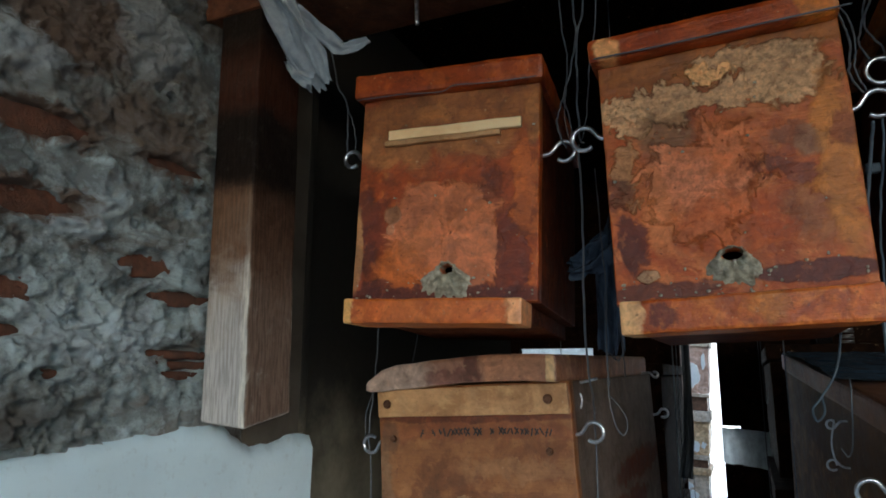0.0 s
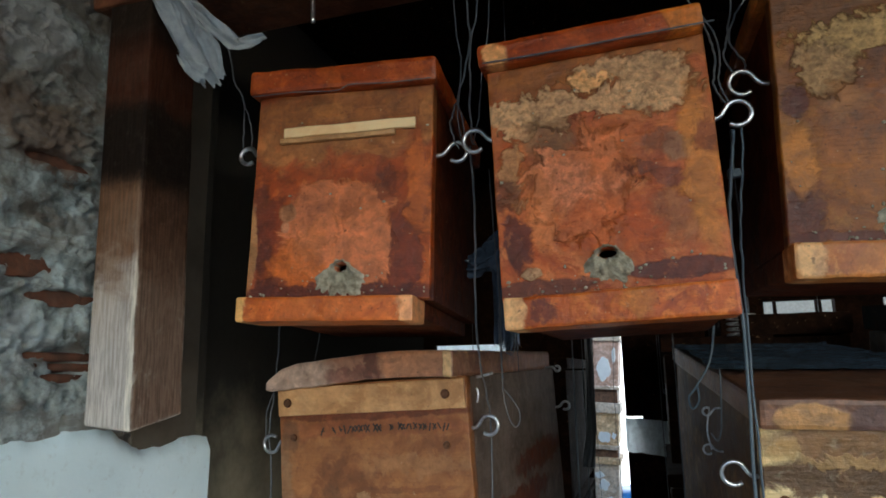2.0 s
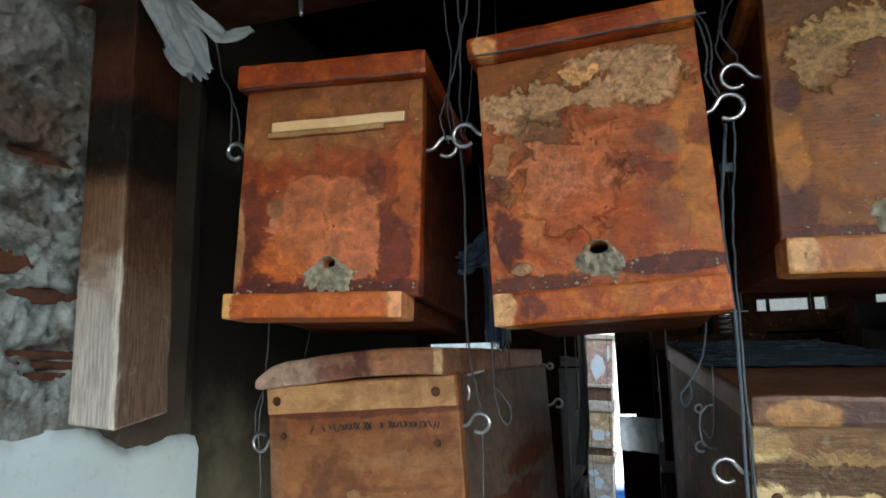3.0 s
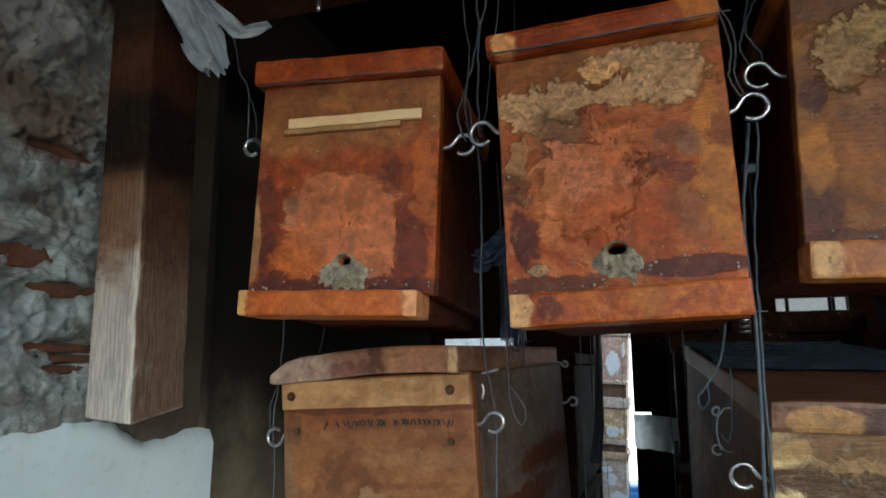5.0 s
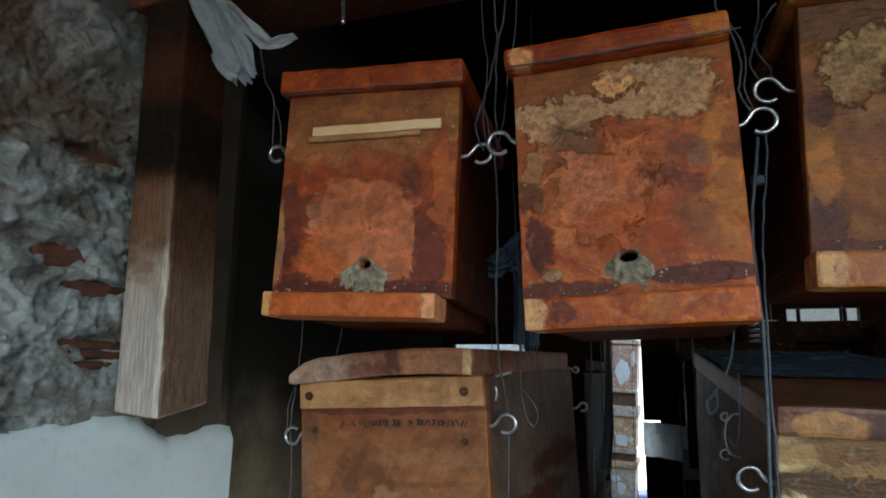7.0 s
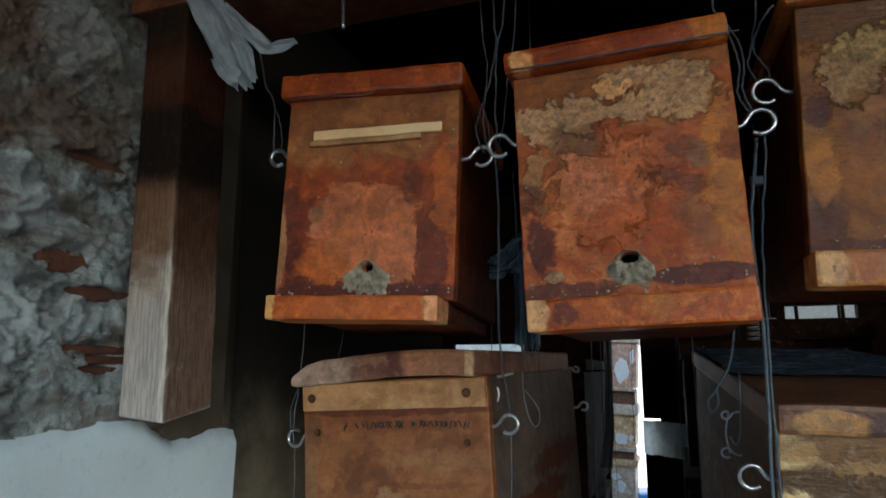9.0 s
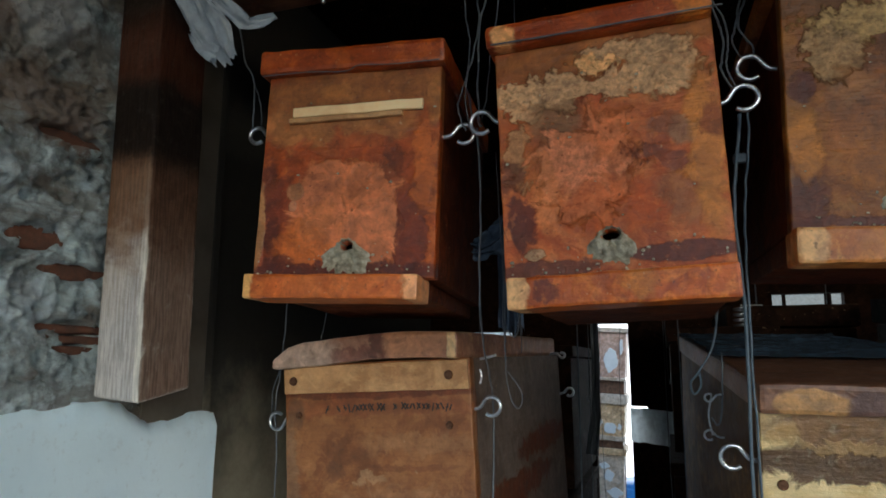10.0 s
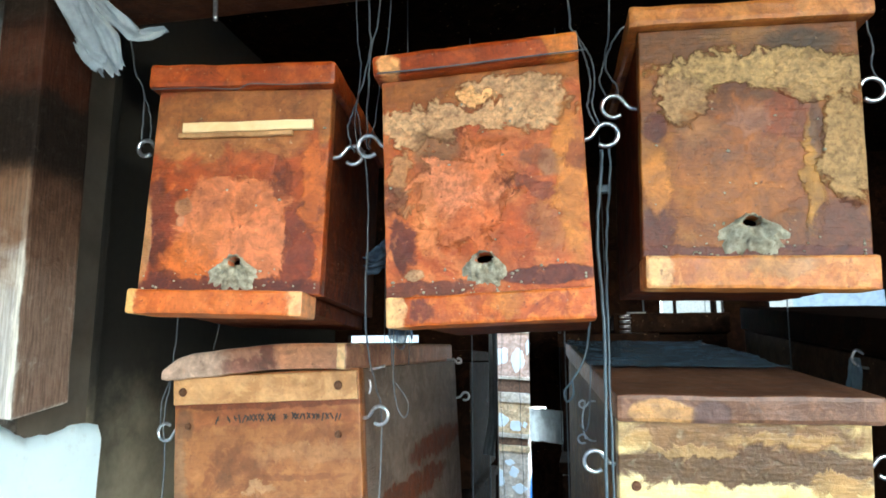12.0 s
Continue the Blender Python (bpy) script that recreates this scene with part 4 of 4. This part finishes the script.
wire([(-0.12, 0.74, 2.2), (-0.118, 0.75, 1.9), (-0.122, 0.76, 1.64), (-0.147, 0.8, 1.676 - 0.05), (-0.148, 0.8, 1.587)], THIN, 0.0008, seed=8)
wire([(-0.148, 0.8, 1.7), (-0.148, 0.8, 1.587), (-0.143, 0.8, 1.55), (-0.135, 0.8, 1.535), (-0.129, 0.8, 1.54), (-0.13, 0.8, 1.556), (-0.146, 0.8, 1.578)], "thin wire ending in a loose loop", 0.0008, 0.0008, 9)
wire([(-0.165, 0.65, 2.28), (-0.156, 0.652, 2.0), (-0.149, 0.65, 1.93), (-0.152, 0.644, 1.87), (-0.146, 0.638, 1.835)], THIN, 0.0008, 0.0012, 24)
wire([(-0.112, 0.66, 2.28), (-0.118, 0.66, 2.0), (-0.126, 0.656, 1.93), (-0.129, 0.646, 1.87), (-0.134, 0.638, 1.835)], THIN, 0.0008, 0.0012, 25)
wire([(-0.138, 0.72, 1.83), (-0.135, 0.72, 1.76), (-0.133, 0.73, 1.69), (-0.139, 0.75, 1.64), (-0.143, 0.78, 1.59)], THIN, 0.0008, 0.001, 26)
wire([(-0.14, 0.84, 1.665), (-0.133, 0.82, 1.64), (-0.128, 0.8, 1.6)], THIN, 0.0008, 0.001, 27)
wire([(0.078, 0.64, 2.28), (0.084, 0.64, 1.984), (0.092, 0.64, 1.944), (0.099, 0.638, 1.918), (0.104, 0.632, 1.887), (0.1, 0.626, 1.856), (0.108, 0.62, 1.834)], THIN, 0.0013, 0.0014, 10)
wire([(0.092, 0.642, 1.944), (0.106, 0.64, 1.915), (0.108, 0.634, 1.885), (0.105, 0.628, 1.86), (0.112, 0.621, 1.832)], THIN, 0.0011, 0.0012, 11)
wire([(0.126, 0.66, 2.28), (0.128, 0.66, 1.99), (0.122, 0.66, 1.932), (0.117, 0.656, 1.907), (0.114, 0.652, 1.894), (0.122, 0.65, 1.872)], THIN, 0.0012, 0.0012, 12)
wire([(0.142, 0.66, 1.958), (0.128, 0.66, 1.938), (0.121, 0.658, 1.913), (0.132, 0.655, 1.886), (0.129, 0.65, 1.872)], THIN, 0.0013, 0.002, 13)
wire([(0.372, 0.66, 2.28), (0.376, 0.66, 1.962), (0.379, 0.66, 1.913), (0.375, 0.658, 1.889), (0.384, 0.654, 1.864)], THIN, 0.0012, 0.0013, 14)
CORD = "grey-blue plastic cord stretched between two hives"
wire([(0.112, 0.622, 1.81), (0.111, 0.64, 1.79), (0.106, 0.66, 1.729), (0.109, 0.662, 1.626), (0.105, 0.66, 1.475), (0.1, 0.66, 1.1)], CORD, 0.002, 0.0008, 15, strap_m, "nylon_cord", "cord")
wire([(0.119, 0.624, 1.812), (0.12, 0.64, 1.79), (0.115, 0.664, 1.723), (0.113, 0.668, 1.626), (0.112, 0.666, 1.475), (0.108, 0.664, 1.1)], CORD, 0.0014, 0.0012, 16, strap_m, "nylon_cord", "cord")
single("cord_clip", block(0.107, 0.119, 0.652, 0.66, 1.774, 1.783, 0.002, 0.0006, 3), strap_m, "small grey clip on the cord", "clip")
wire([(-0.475, 0.83, 1.72), (-0.476, 0.83, 1.65), (-0.483, 0.832, 1.574), (-0.487, 0.83, 1.522), (-0.482, 0.83, 1.437), (-0.48, 0.83, 1.1)], THIN, 0.0013, 0.0015, 17)
wire([(-0.478, 0.83, 1.585), (-0.492, 0.83, 1.55), (-0.492, 0.83, 1.517)], THIN, 0.0009, 0.001, 18)
wire([(-0.42, 0.86, 1.75), (-0.425, 0.86, 1.68), (-0.435, 0.86, 1.62)], THIN, 0.001, 0.001, 19)
wire([(0.105, 0.85, 1.72), (0.1, 0.85, 1.661), (0.091, 0.85, 1.61), (0.073, 0.85, 1.578), (0.064, 0.85, 1.566), (0.067, 0.85, 1.553), (0.075, 0.85, 1.562), (0.074, 0.85, 1.58)], "knotted cord ending in a loop", 0.0015, 0.0004, 20, strap_m, "nylon_cord", "cord")
wire([(0.097, 0.81, 1.6), (0.096, 0.8, 1.583), (0.093, 0.8, 1.537), (0.088, 0.8, 1.522), (0.082, 0.8, 1.53)], "thin wire hanging beside the lower hive", 0.001, 0.0006, 21)
wire([(0.43, 0.8, 1.72), (0.445, 0.8, 1.64), (0.432, 0.8, 1.6), (0.452, 0.8, 1.55), (0.45, 0.8, 1.3)], "pale cord hanging beside the lower hive", 0.0018, 0.002, 22, strap_m, "nylon_cord", "cord")
wire([(0.452, 0.8, 1.72), (0.458, 0.8, 1.64), (0.468, 0.8, 1.58), (0.475, 0.8, 1.3)], "pale cord hanging beside the lower hive", 0.0016, 0.002, 23, strap_m, "nylon_cord", "cord")


def clip(points, radius=0.0019):
    single("wire_clip", tube(points, radius, 8), zinc, "short bright twist of wire on a hanging wire", "wire", "bright wire twists", smooth=True)


clip([(-0.186, 0.82, 1.593), (-0.176, 0.818, 1.595), (-0.164, 0.816, 1.598)])
clip([(-0.186, 0.82, 1.562), (-0.184, 0.82, 1.572), (-0.186, 0.82, 1.58)], 0.0014)


def nail(x, y, z0, z1, r):
    b = tube([(x, y, z1), (x + 0.001, y, (z0 + z1) / 2), (x + 0.002, y, z0)], r, 8)
    single("nail", b, zinc, "bright nail sticking down out of the beam", "nail", "nails in the beam", smooth=True)


nail(-0.298, 0.587, 1.973, 2.03, 0.0026)


# ---- plastic bag tied to the beam ----
def sheet(spine, widths, pleats, depth, rows, cols, seed, ragged=0.006):
    """A crumpled plastic film along a spine of points."""
    bm = bmesh.new()
    pts = [Vector(p) for p in spine]
    grid = []
    for j in range(rows + 1):
        f = j / rows * (len(pts) - 1)
        k = min(int(f), len(pts) - 2)
        p = pts[k].lerp(pts[k + 1], f - k)
        w = widths[k] + (widths[k + 1] - widths[k]) * (f - k)
        way = (pts[k + 1] - pts[k]).normalized()
        across = Vector((way.z, 0, -way.x)).normalized()
        row = []
        for i in range(cols + 1):
            u = i / cols * 2 - 1
            n = noise.noise(Vector((u * 2.2, j / rows * 3, seed)))
            deep = depth * (math.sin(u * pleats + 3 * n + j / rows * 2) + 0.8 * noise.noise(Vector((u * 5, j / rows * 7, seed + 4))))
            end = ragged * noise.noise(Vector((u * 6, seed, 0))) * 4 * (j / rows) ** 4
            row.append(bm.verts.new(p + across * (u * w * 0.5 * (1 + 0.35 * n)) + Vector((0, deep, 0)) + way * end))
        grid.append(row)
    for r, s in zip(grid, grid[1:]):
        for i in range(cols):
            bm.faces.new((r[i], r[i + 1], s[i + 1], s[i]))
    return bm


bag = thing("plastic_bag", pose(0, 0, 0), "torn milky plastic bag tied under the ceiling", "bag")
part("film", sheet([(-0.473, 0.530, 2.066), (-0.448, 0.535, 2.015), (-0.435, 0.550, 1.979), (-0.429, 0.575, 1.956), (-0.424, 0.595, 1.927)], [0.03, 0.036, 0.04, 0.046, 0.034], 5.0, 0.006, 44, 30, 2.0, 0.003), bag_m, bag, smooth=True)
part("torn_flap", sheet([(-0.433, 0.550, 2.006), (-0.416, 0.570, 1.986), (-0.394, 0.590, 1.965), (-0.364, 0.600, 1.976)], [0.014, 0.02, 0.018, 0.006], 4.0, 0.004, 26, 12, 7.0, 0.002), bag_m, bag, smooth=True)
part("torn_corner", sheet([(-0.427, 0.580, 1.930), (-0.443, 0.575, 1.941), (-0.454, 0.570, 1.956)], [0.022, 0.018, 0.006], 3.0, 0.003, 14, 10, 9.0, 0.002), bag_m, bag, smooth=True)

# ---- blue film between and on the hives ----
blue = thing("plastic_sheet", pose(0, 0, 0), "torn crumpled dark blue plastic hanging behind the hives", "plastic")
part("film", sheet([(-0.128, 0.83, 1.84), (-0.138, 0.83, 1.78), (-0.142, 0.835, 1.73), (-0.145, 0.84, 1.69), (-0.15, 0.85, 1.63)], [0.012, 0.03, 0.036, 0.04, 0.03], 9.0, 0.012, 70, 40, 21.0), blue_film, blue, smooth=True)
part("torn_flap", sheet([(-0.14, 0.82, 1.765), (-0.165, 0.82, 1.745), (-0.19, 0.825, 1.735), (-0.215, 0.83, 1.742)], [0.035, 0.04, 0.03, 0.01], 6.0, 0.01, 40, 26, 24.0), blue_film, blue, smooth=True)
lid_film = bmesh.new()
bmesh.ops.create_grid(lid_film, x_segments=50, y_segments=70, size=0.5)
for v in lid_film.verts:
    u, f = v.co.x, v.co.y + 0.5
    x, y = u * 0.26 + 0.02 * noise.noise(Vector((f * 4, 1, 2))), 0.19 + 0.42 * f + 0.02 * noise.noise(Vector((u * 5, 3, 2)))
    v.co = Vector((x, y, 0.3365 + 0.004 * abs(noise.noise(Vector((x * 26, y * 18, 4)))) + 0.0025 * abs(noise.noise(Vector((x * 70, y * 50, 4))))))
film_ob = single("plastic_cover", lid_film, film_material("blue_sheen_plastic", (0.13, 0.2, 0.27), 1.0, 0.2), "wrinkled plastic lying on the hive lid, bluish sheen put into its colour", "plastic", smooth=True)
film_ob.matrix_world = hive_e.matrix_world.copy()

# ---- faded writing on the lower hive: plain marks ----
rnd = random.Random(5)
x = -0.07
while x < 0.118:
    wide = rnd.uniform(0.004, 0.0075)
    if rnd.random() < 0.9:
        zc = 0.2465 - 0.0035 * ((x - 0.02) / 0.1) ** 2 + rnd.uniform(-0.0008, 0.0008)
        tall = rnd.uniform(0.0034, 0.0056)
        for lean in ((-32, 30) if rnd.random() < 0.55 else (rnd.uniform(-30, 30),)):
            b = block(x, x + 0.0016, -0.0012, 0.0004, zc - tall, zc + tall, 0, 0, 0)
            bmesh.ops.rotate(b, cent=(x, 0, zc), matrix=Matrix.Rotation(radians(lean), 3, "Y"), verts=b.verts)
            part("ink_mark", b, ink, hive_c, "faded black ink mark")
        if rnd.random() < 0.4:
            part("ink_mark", block(x - 0.001, x + wide * 0.6, -0.0012, 0.0004, zc - 0.0007, zc + 0.0007, 0, 0, 0), ink, hive_c, "faded black ink mark")
    x += wide * 0.8 + 0.001

# ---- other hives further back ----
def far_hive(m, w, h, deep, lid_t, mats, label):
    ob = thing("bee_hive", m, label, "beehive", "hives further back")
    part("body", block(-w / 2, w / 2, 0, deep, 0, h, 0.003, 0.001, 6), mats[0], ob)
    part("lid", block(-w / 2 - 0.006, w / 2 + 0.006, -0.012, deep + 0.012, h + 0.004, h + lid_t, 0.003, 0.001, 8), mats[1], ob)
    up = 2.27 - m.translation.z
    for x in (-w / 2 - 0.008, w / 2 + 0.008):
        part("suspension_wire", tube([(x, deep * 0.6, up), (x, deep * 0.6, h * 0.8), (x * 0.9, deep * 0.6, h * 0.78)], 0.0012, 5), wire_m, ob)
    return ob


hive_f = far_hive(pose(0.61, 0.79, 1.262, 5.5, 0, 0), 0.27, 0.326, 0.92, 0.055, (grey_box, dark_box), "brown hive with a thick lid beside the pale one")
part("screw_hook", tube([(-0.13, 0.24, 0.31), (-0.145, 0.24, 0.312), (-0.155, 0.24, 0.322), (-0.15, 0.24, 0.335), (-0.14, 0.24, 0.33)], 0.0022), zinc, hive_f, "shiny screw hook", smooth=True)
part("rag", sheet([(-0.152, 0.24, 0.325), (-0.154, 0.24, 0.29), (-0.157, 0.24, 0.26)], [0.012, 0.02, 0.014], 3, 0.004, 14, 10, 31.0), strap_m, hive_f, "grey-blue rag on the hook", smooth=True)
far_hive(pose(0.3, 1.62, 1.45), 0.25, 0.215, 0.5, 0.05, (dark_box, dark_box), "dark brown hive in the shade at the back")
coil = thing("wire_coil", pose(0.195, 1.60, 1.648), "coil of bright wire beside a hive", "wire")
for k in range(5):
    z = 0.008 + 0.012 * k
    part("turn", tube([(0.012 * math.cos(a), 0.008 * math.sin(a), z + 0.001 * a) for a in np.linspace(0, 5.8, 12)], 0.0022, 6), zinc, coil, smooth=True)
part("plate", block(0.004, 0.05, 0.012, 0.016, 0.0, 0.07, 0.001, 0.001, 4), mud_plain, coil, "pale plate")
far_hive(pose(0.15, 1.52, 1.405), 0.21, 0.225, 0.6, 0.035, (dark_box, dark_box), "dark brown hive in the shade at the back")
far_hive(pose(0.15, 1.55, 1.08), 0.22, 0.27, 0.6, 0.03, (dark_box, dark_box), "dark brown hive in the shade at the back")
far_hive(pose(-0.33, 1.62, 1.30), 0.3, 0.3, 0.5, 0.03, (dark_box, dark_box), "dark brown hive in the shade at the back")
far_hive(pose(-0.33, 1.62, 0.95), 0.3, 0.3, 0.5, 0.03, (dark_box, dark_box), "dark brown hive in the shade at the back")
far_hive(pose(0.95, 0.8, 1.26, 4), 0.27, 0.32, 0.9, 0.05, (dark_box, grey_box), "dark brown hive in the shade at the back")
far_hive(pose(-0.045, 0.95, 1.0, 0, 0, -3), 0.16, 0.27, 0.5, 0.028, (grey_box, grey_box), "greyed hive low between the others")
single("plastic_strip", sheet([(-0.13, 1.69, 2.27), (-0.13, 1.69, 1.9), (-0.13, 1.69, 1.6), (-0.132, 1.69, 1.46), (-0.145, 1.69, 1.37)], [0.02, 0.02, 0.02, 0.022, 0.03], 3.0, 0.004, 60, 12, 51.0), film_material("grey_strip_film", (0.05, 0.055, 0.06), 1.0, 0.4), "grey plastic strip hanging beside the gap", "plastic", smooth=True)
def flap(points, z0, z1, seed):
    """A stiff sheet bent along the points in plan, slightly wavy."""
    bm = bmesh.new()
    pts = [Vector(p) for p in kinked([(x, y, 0) for x, y in points], 0.0, seed, 8)]
    grid = [[bm.verts.new((p.x, p.y + 0.006 * noise.noise(Vector((p.x * 60, f * 3, seed))), z0 + (z1 - z0) * f + 0.004 * noise.noise(Vector((p.x * 40, seed, f))))) for p in pts] for f in np.linspace(0, 1, 9)]
    for r, q in zip(grid, grid[1:]):
        for k in range(len(r) - 1):
            bm.faces.new((r[k], r[k + 1], q[k + 1], q[k]))
    return bm


single("plastic_flap", flap([(-0.084, 2.29), (-0.05, 2.27), (0.0, 2.22), (0.05, 2.16)], 1.34, 1.445, 3.0), cloudy_film, "curled cloudy plastic sheet beside the bright gap", "plastic", smooth=True)
single("plastic_flap", flap([(-0.2, 2.28), (-0.215, 2.2), (-0.235, 2.12)], 1.28, 1.42, 5.0), cloudy_film, "cloudy plastic sheet beside the bright gap", "plastic", smooth=True)
single("plastic_flap", flap([(-0.76, 2.36), (-0.6, 2.37), (-0.45, 2.36)], 1.65, 1.715, 9.0), cloudy_film, "cloudy sheet added over a slit to dim the backdrop behind it", "plastic", smooth=True)
single("plastic_flap", flap([(0.79, 2.36), (0.9, 2.37), (1.08, 2.36)], 1.70, 1.85, 7.0), blue_cloudy, "grey-blue translucent sheet standing in for a wall beyond the opening", "plastic", smooth=True)

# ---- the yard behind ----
glow = bpy.data.materials.new("glowing_distance_panel")
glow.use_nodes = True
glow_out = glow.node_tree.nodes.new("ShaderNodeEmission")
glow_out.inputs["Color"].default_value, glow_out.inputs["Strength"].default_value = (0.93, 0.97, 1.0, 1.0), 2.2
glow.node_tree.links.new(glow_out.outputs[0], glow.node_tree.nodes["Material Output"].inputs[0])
single("backdrop", block(-8, 8, 9.0, 9.1, -0.084, 6.0, 0, 0, 0), glow, "glowing panel added as the bright distance behind the shed", "backdrop", kind="structure")
single("wall_yard", block(0.95, 4.2, 7.0, 7.2, -0.084, 2.7, 0.01, 0.004, 12), mud_plain, "grey rendered wall across the yard", "wall", kind="structure")
for px, pr in ((0.53, 0.008), (0.70, 0.014), (0.93, 0.01), (1.1, 0.012)):
    single("fence_pole", tube([(px, 3.2, -0.09), (px + 0.004, 3.2, 1.2), (px - 0.003, 3.2, 2.6)], pr, 8), dark_box, "dark thin pole behind the shed", "pole", "poles behind the shed", smooth=True)
for px, sd in ((-0.172, 31), (-0.108, 33)):
    wire([(px, 2.25, 2.27), (px + 0.004, 2.25, 1.75), (px - 0.004, 2.25, 1.5), (px + 0.003, 2.25, 1.2), (px, 2.25, 0.9)], "thin dark wire hanging before the gap", 0.001, 0.003, sd, ink)
pink_box = stained_wood("pinkish_sunlit_wood", (0.6, 0.4, 0.31), (0.46, 0.28, 0.2), (0.72, 0.52, 0.42), grain=(1, 1, 9))
tan_box = stained_wood("golden_sunlit_wood", (0.72, 0.5, 0.28), (0.5, 0.31, 0.17), (0.85, 0.64, 0.4), grain=(1, 1, 9))
beige_box = stained_wood("beige_sunlit_wood", (0.66, 0.54, 0.42), (0.5, 0.38, 0.27), (0.78, 0.68, 0.56), grain=(1, 1, 9))
pale_crust = plain("white_dry_crust", (0.86, 0.88, 0.86), (0.95, 0.96, 0.95), 0.9, 40.0, 0.6, 0.003)
plank_m = stained_wood("dark_brown_plank", (0.16, 0.085, 0.05), (0.1, 0.05, 0.03), (0.22, 0.12, 0.07), grain=(1, 9, 9))


def crust_smear(x, z, rx, rz, seed):
    """A lobed patch of dry crust, a few millimetres thick."""
    bm = bmesh.new()
    ring = []
    for a in np.linspace(0, 2 * math.pi, 36, endpoint=False):
        r = 1 + 0.22 * noise.noise(Vector((2 * math.cos(a), 2 * math.sin(a), seed))) + 0.12 * math.cos(4 * a + seed) + 0.1 * noise.noise(Vector((7 * math.cos(a), 7 * math.sin(a), seed)))
        ring.append((x + rx * r * math.cos(a), z + rz * r * math.sin(a)))
    front = [bm.verts.new((px * 0.96 + x * 0.04, -0.009, pz * 0.96 + z * 0.04)) for px, pz in ring]
    back = [bm.verts.new((px, 0.0, pz)) for px, pz in ring]
    bm.faces.new(front)
    for k in range(36):
        bm.faces.new((front[k], front[(k + 1) % 36], back[(k + 1) % 36], back[k]))
    bmesh.ops.recalc_face_normals(bm, faces=bm.faces)
    return bm


def yard_hive(z0, body, lid, ledge, mats, smears, label):
    """A hive in the stack in the open: its body's height, the lid's and the ledge's, and pale smears on its front."""
    lean = pose(-0.31, 4.5, 0, 0, 3.2, 0)
    ob = thing("bee_hive", lean @ pose(0, 0, z0), label, "beehive", "hives stacked in the yard")
    part("ledge", block(-0.31, 0.004, -0.03, 0.02, 0.0, ledge, 0.004, 0.002, 6), mats[1], ob)
    part("body", block(-0.3, 0.0, 0.0, 0.3, ledge, ledge + body, 0.004, 0.002, 8), mats[0], ob)
    part("lid", block(-0.31, 0.012, -0.025, 0.31, ledge + body, ledge + body + lid, 0.005, 0.003, 8), mats[1], ob)
    for k, (x, z, rx, rz) in enumerate(smears):
        part("resin_smear", crust_smear(x, ledge + z, rx, rz, z0 * 9 + k), pale_crust, ob, "pale dry crust")
    return ob


lean = pose(-0.31, 4.5, 0, 0, 3.2, 0)
for z0, z1, label in ((-0.085, 0.56, "dark wooden block under the stacked hives"), (1.05, 1.1, "dark board standing for the shaded gap between the stacked hives"), (1.39, 1.475, "thick dark board standing for the shaded recess between the stacked hives")):
    b = block(-0.29, -0.006, 0.004, 0.3, z0, z1, 0.004, 0.003, 6)
    b.transform(lean)
    single("plank", b, plank_m, label, "plank")
yard_hive(0.56, 0.43, 0.04, 0.02, (beige_box, tan_box), ((-0.09, 0.3, 0.03, 0.035), (-0.05, 0.2, 0.045, 0.03), (-0.12, 0.36, 0.03, 0.02), (-0.2, 0.25, 0.05, 0.06)), "beige hive with pale crusts in the bright yard")
yard_hive(1.1, 0.2, 0.065, 0.025, (tan_box, beige_box), ((-0.09, 0.05, 0.04, 0.035), (-0.03, 0.06, 0.014, 0.02), (-0.19, 0.08, 0.05, 0.04)), "golden hive with a pale smear in the bright yard")
yard_hive(1.475, 0.29, 0.03, 0.02, (pink_box, beige_box), ((-0.095, 0.11, 0.045, 0.07), (-0.03, 0.2, 0.012, 0.05), (-0.21, 0.13, 0.05, 0.06)), "pinkish hive with a large pale smear in the bright yard")

drum = thing("plastic_drum", pose(-0.11, 5.4, -0.085), "bright blue plastic drum in the yard", "drum")
b = bmesh.new()
bmesh.ops.create_cone(b, cap_ends=True, segments=40, radius1=0.28, radius2=0.28, depth=0.8, matrix=pose(0, 0, 0.4))
bmesh.ops.bevel(b, geom=[e for e in b.edges if e.calc_face_angle(0) > 1], offset=0.03, segments=3, affect="EDGES")
part("barrel", b, plain("blue_plastic", (0.02, 0.2, 0.6), (0.03, 0.26, 0.7), 0.35), drum, smooth=True)
for z in (0.25, 0.55):
    b = bmesh.new()
    bmesh.ops.create_cone(b, cap_ends=False, segments=40, radius1=0.288, radius2=0.288, depth=0.03, matrix=pose(0, 0, z))
    part("hoop", b, ink, drum)

# ---- exposed bricks in the wall ----
for y, z, ly, lz in ((0.502, 1.715, 0.065, 0.03), (0.56, 1.599, 0.12, 0.01), (0.56, 1.611, 0.12, 0.009), (0.56, 1.622, 0.12, 0.009), (0.555, 1.684, 0.09, 0.018), (0.525, 1.828, 0.09, 0.02),
                     (0.366, 1.827, 0.12, 0.03), (0.365, 1.752, 0.12, 0.03), (0.35, 1.674, 0.06, 0.02), (0.396, 1.602, 0.05, 0.018), (0.355, 1.637, 0.05, 0.018), (0.25, 1.9, 0.12, 0.045)):
    part("brick", block(WALL_X - 0.05, WALL_X - 0.007, y - ly / 2, y + ly / 2, z - lz / 2, z + lz / 2, 0.003, 0.0025, 6), brick_m, wall)
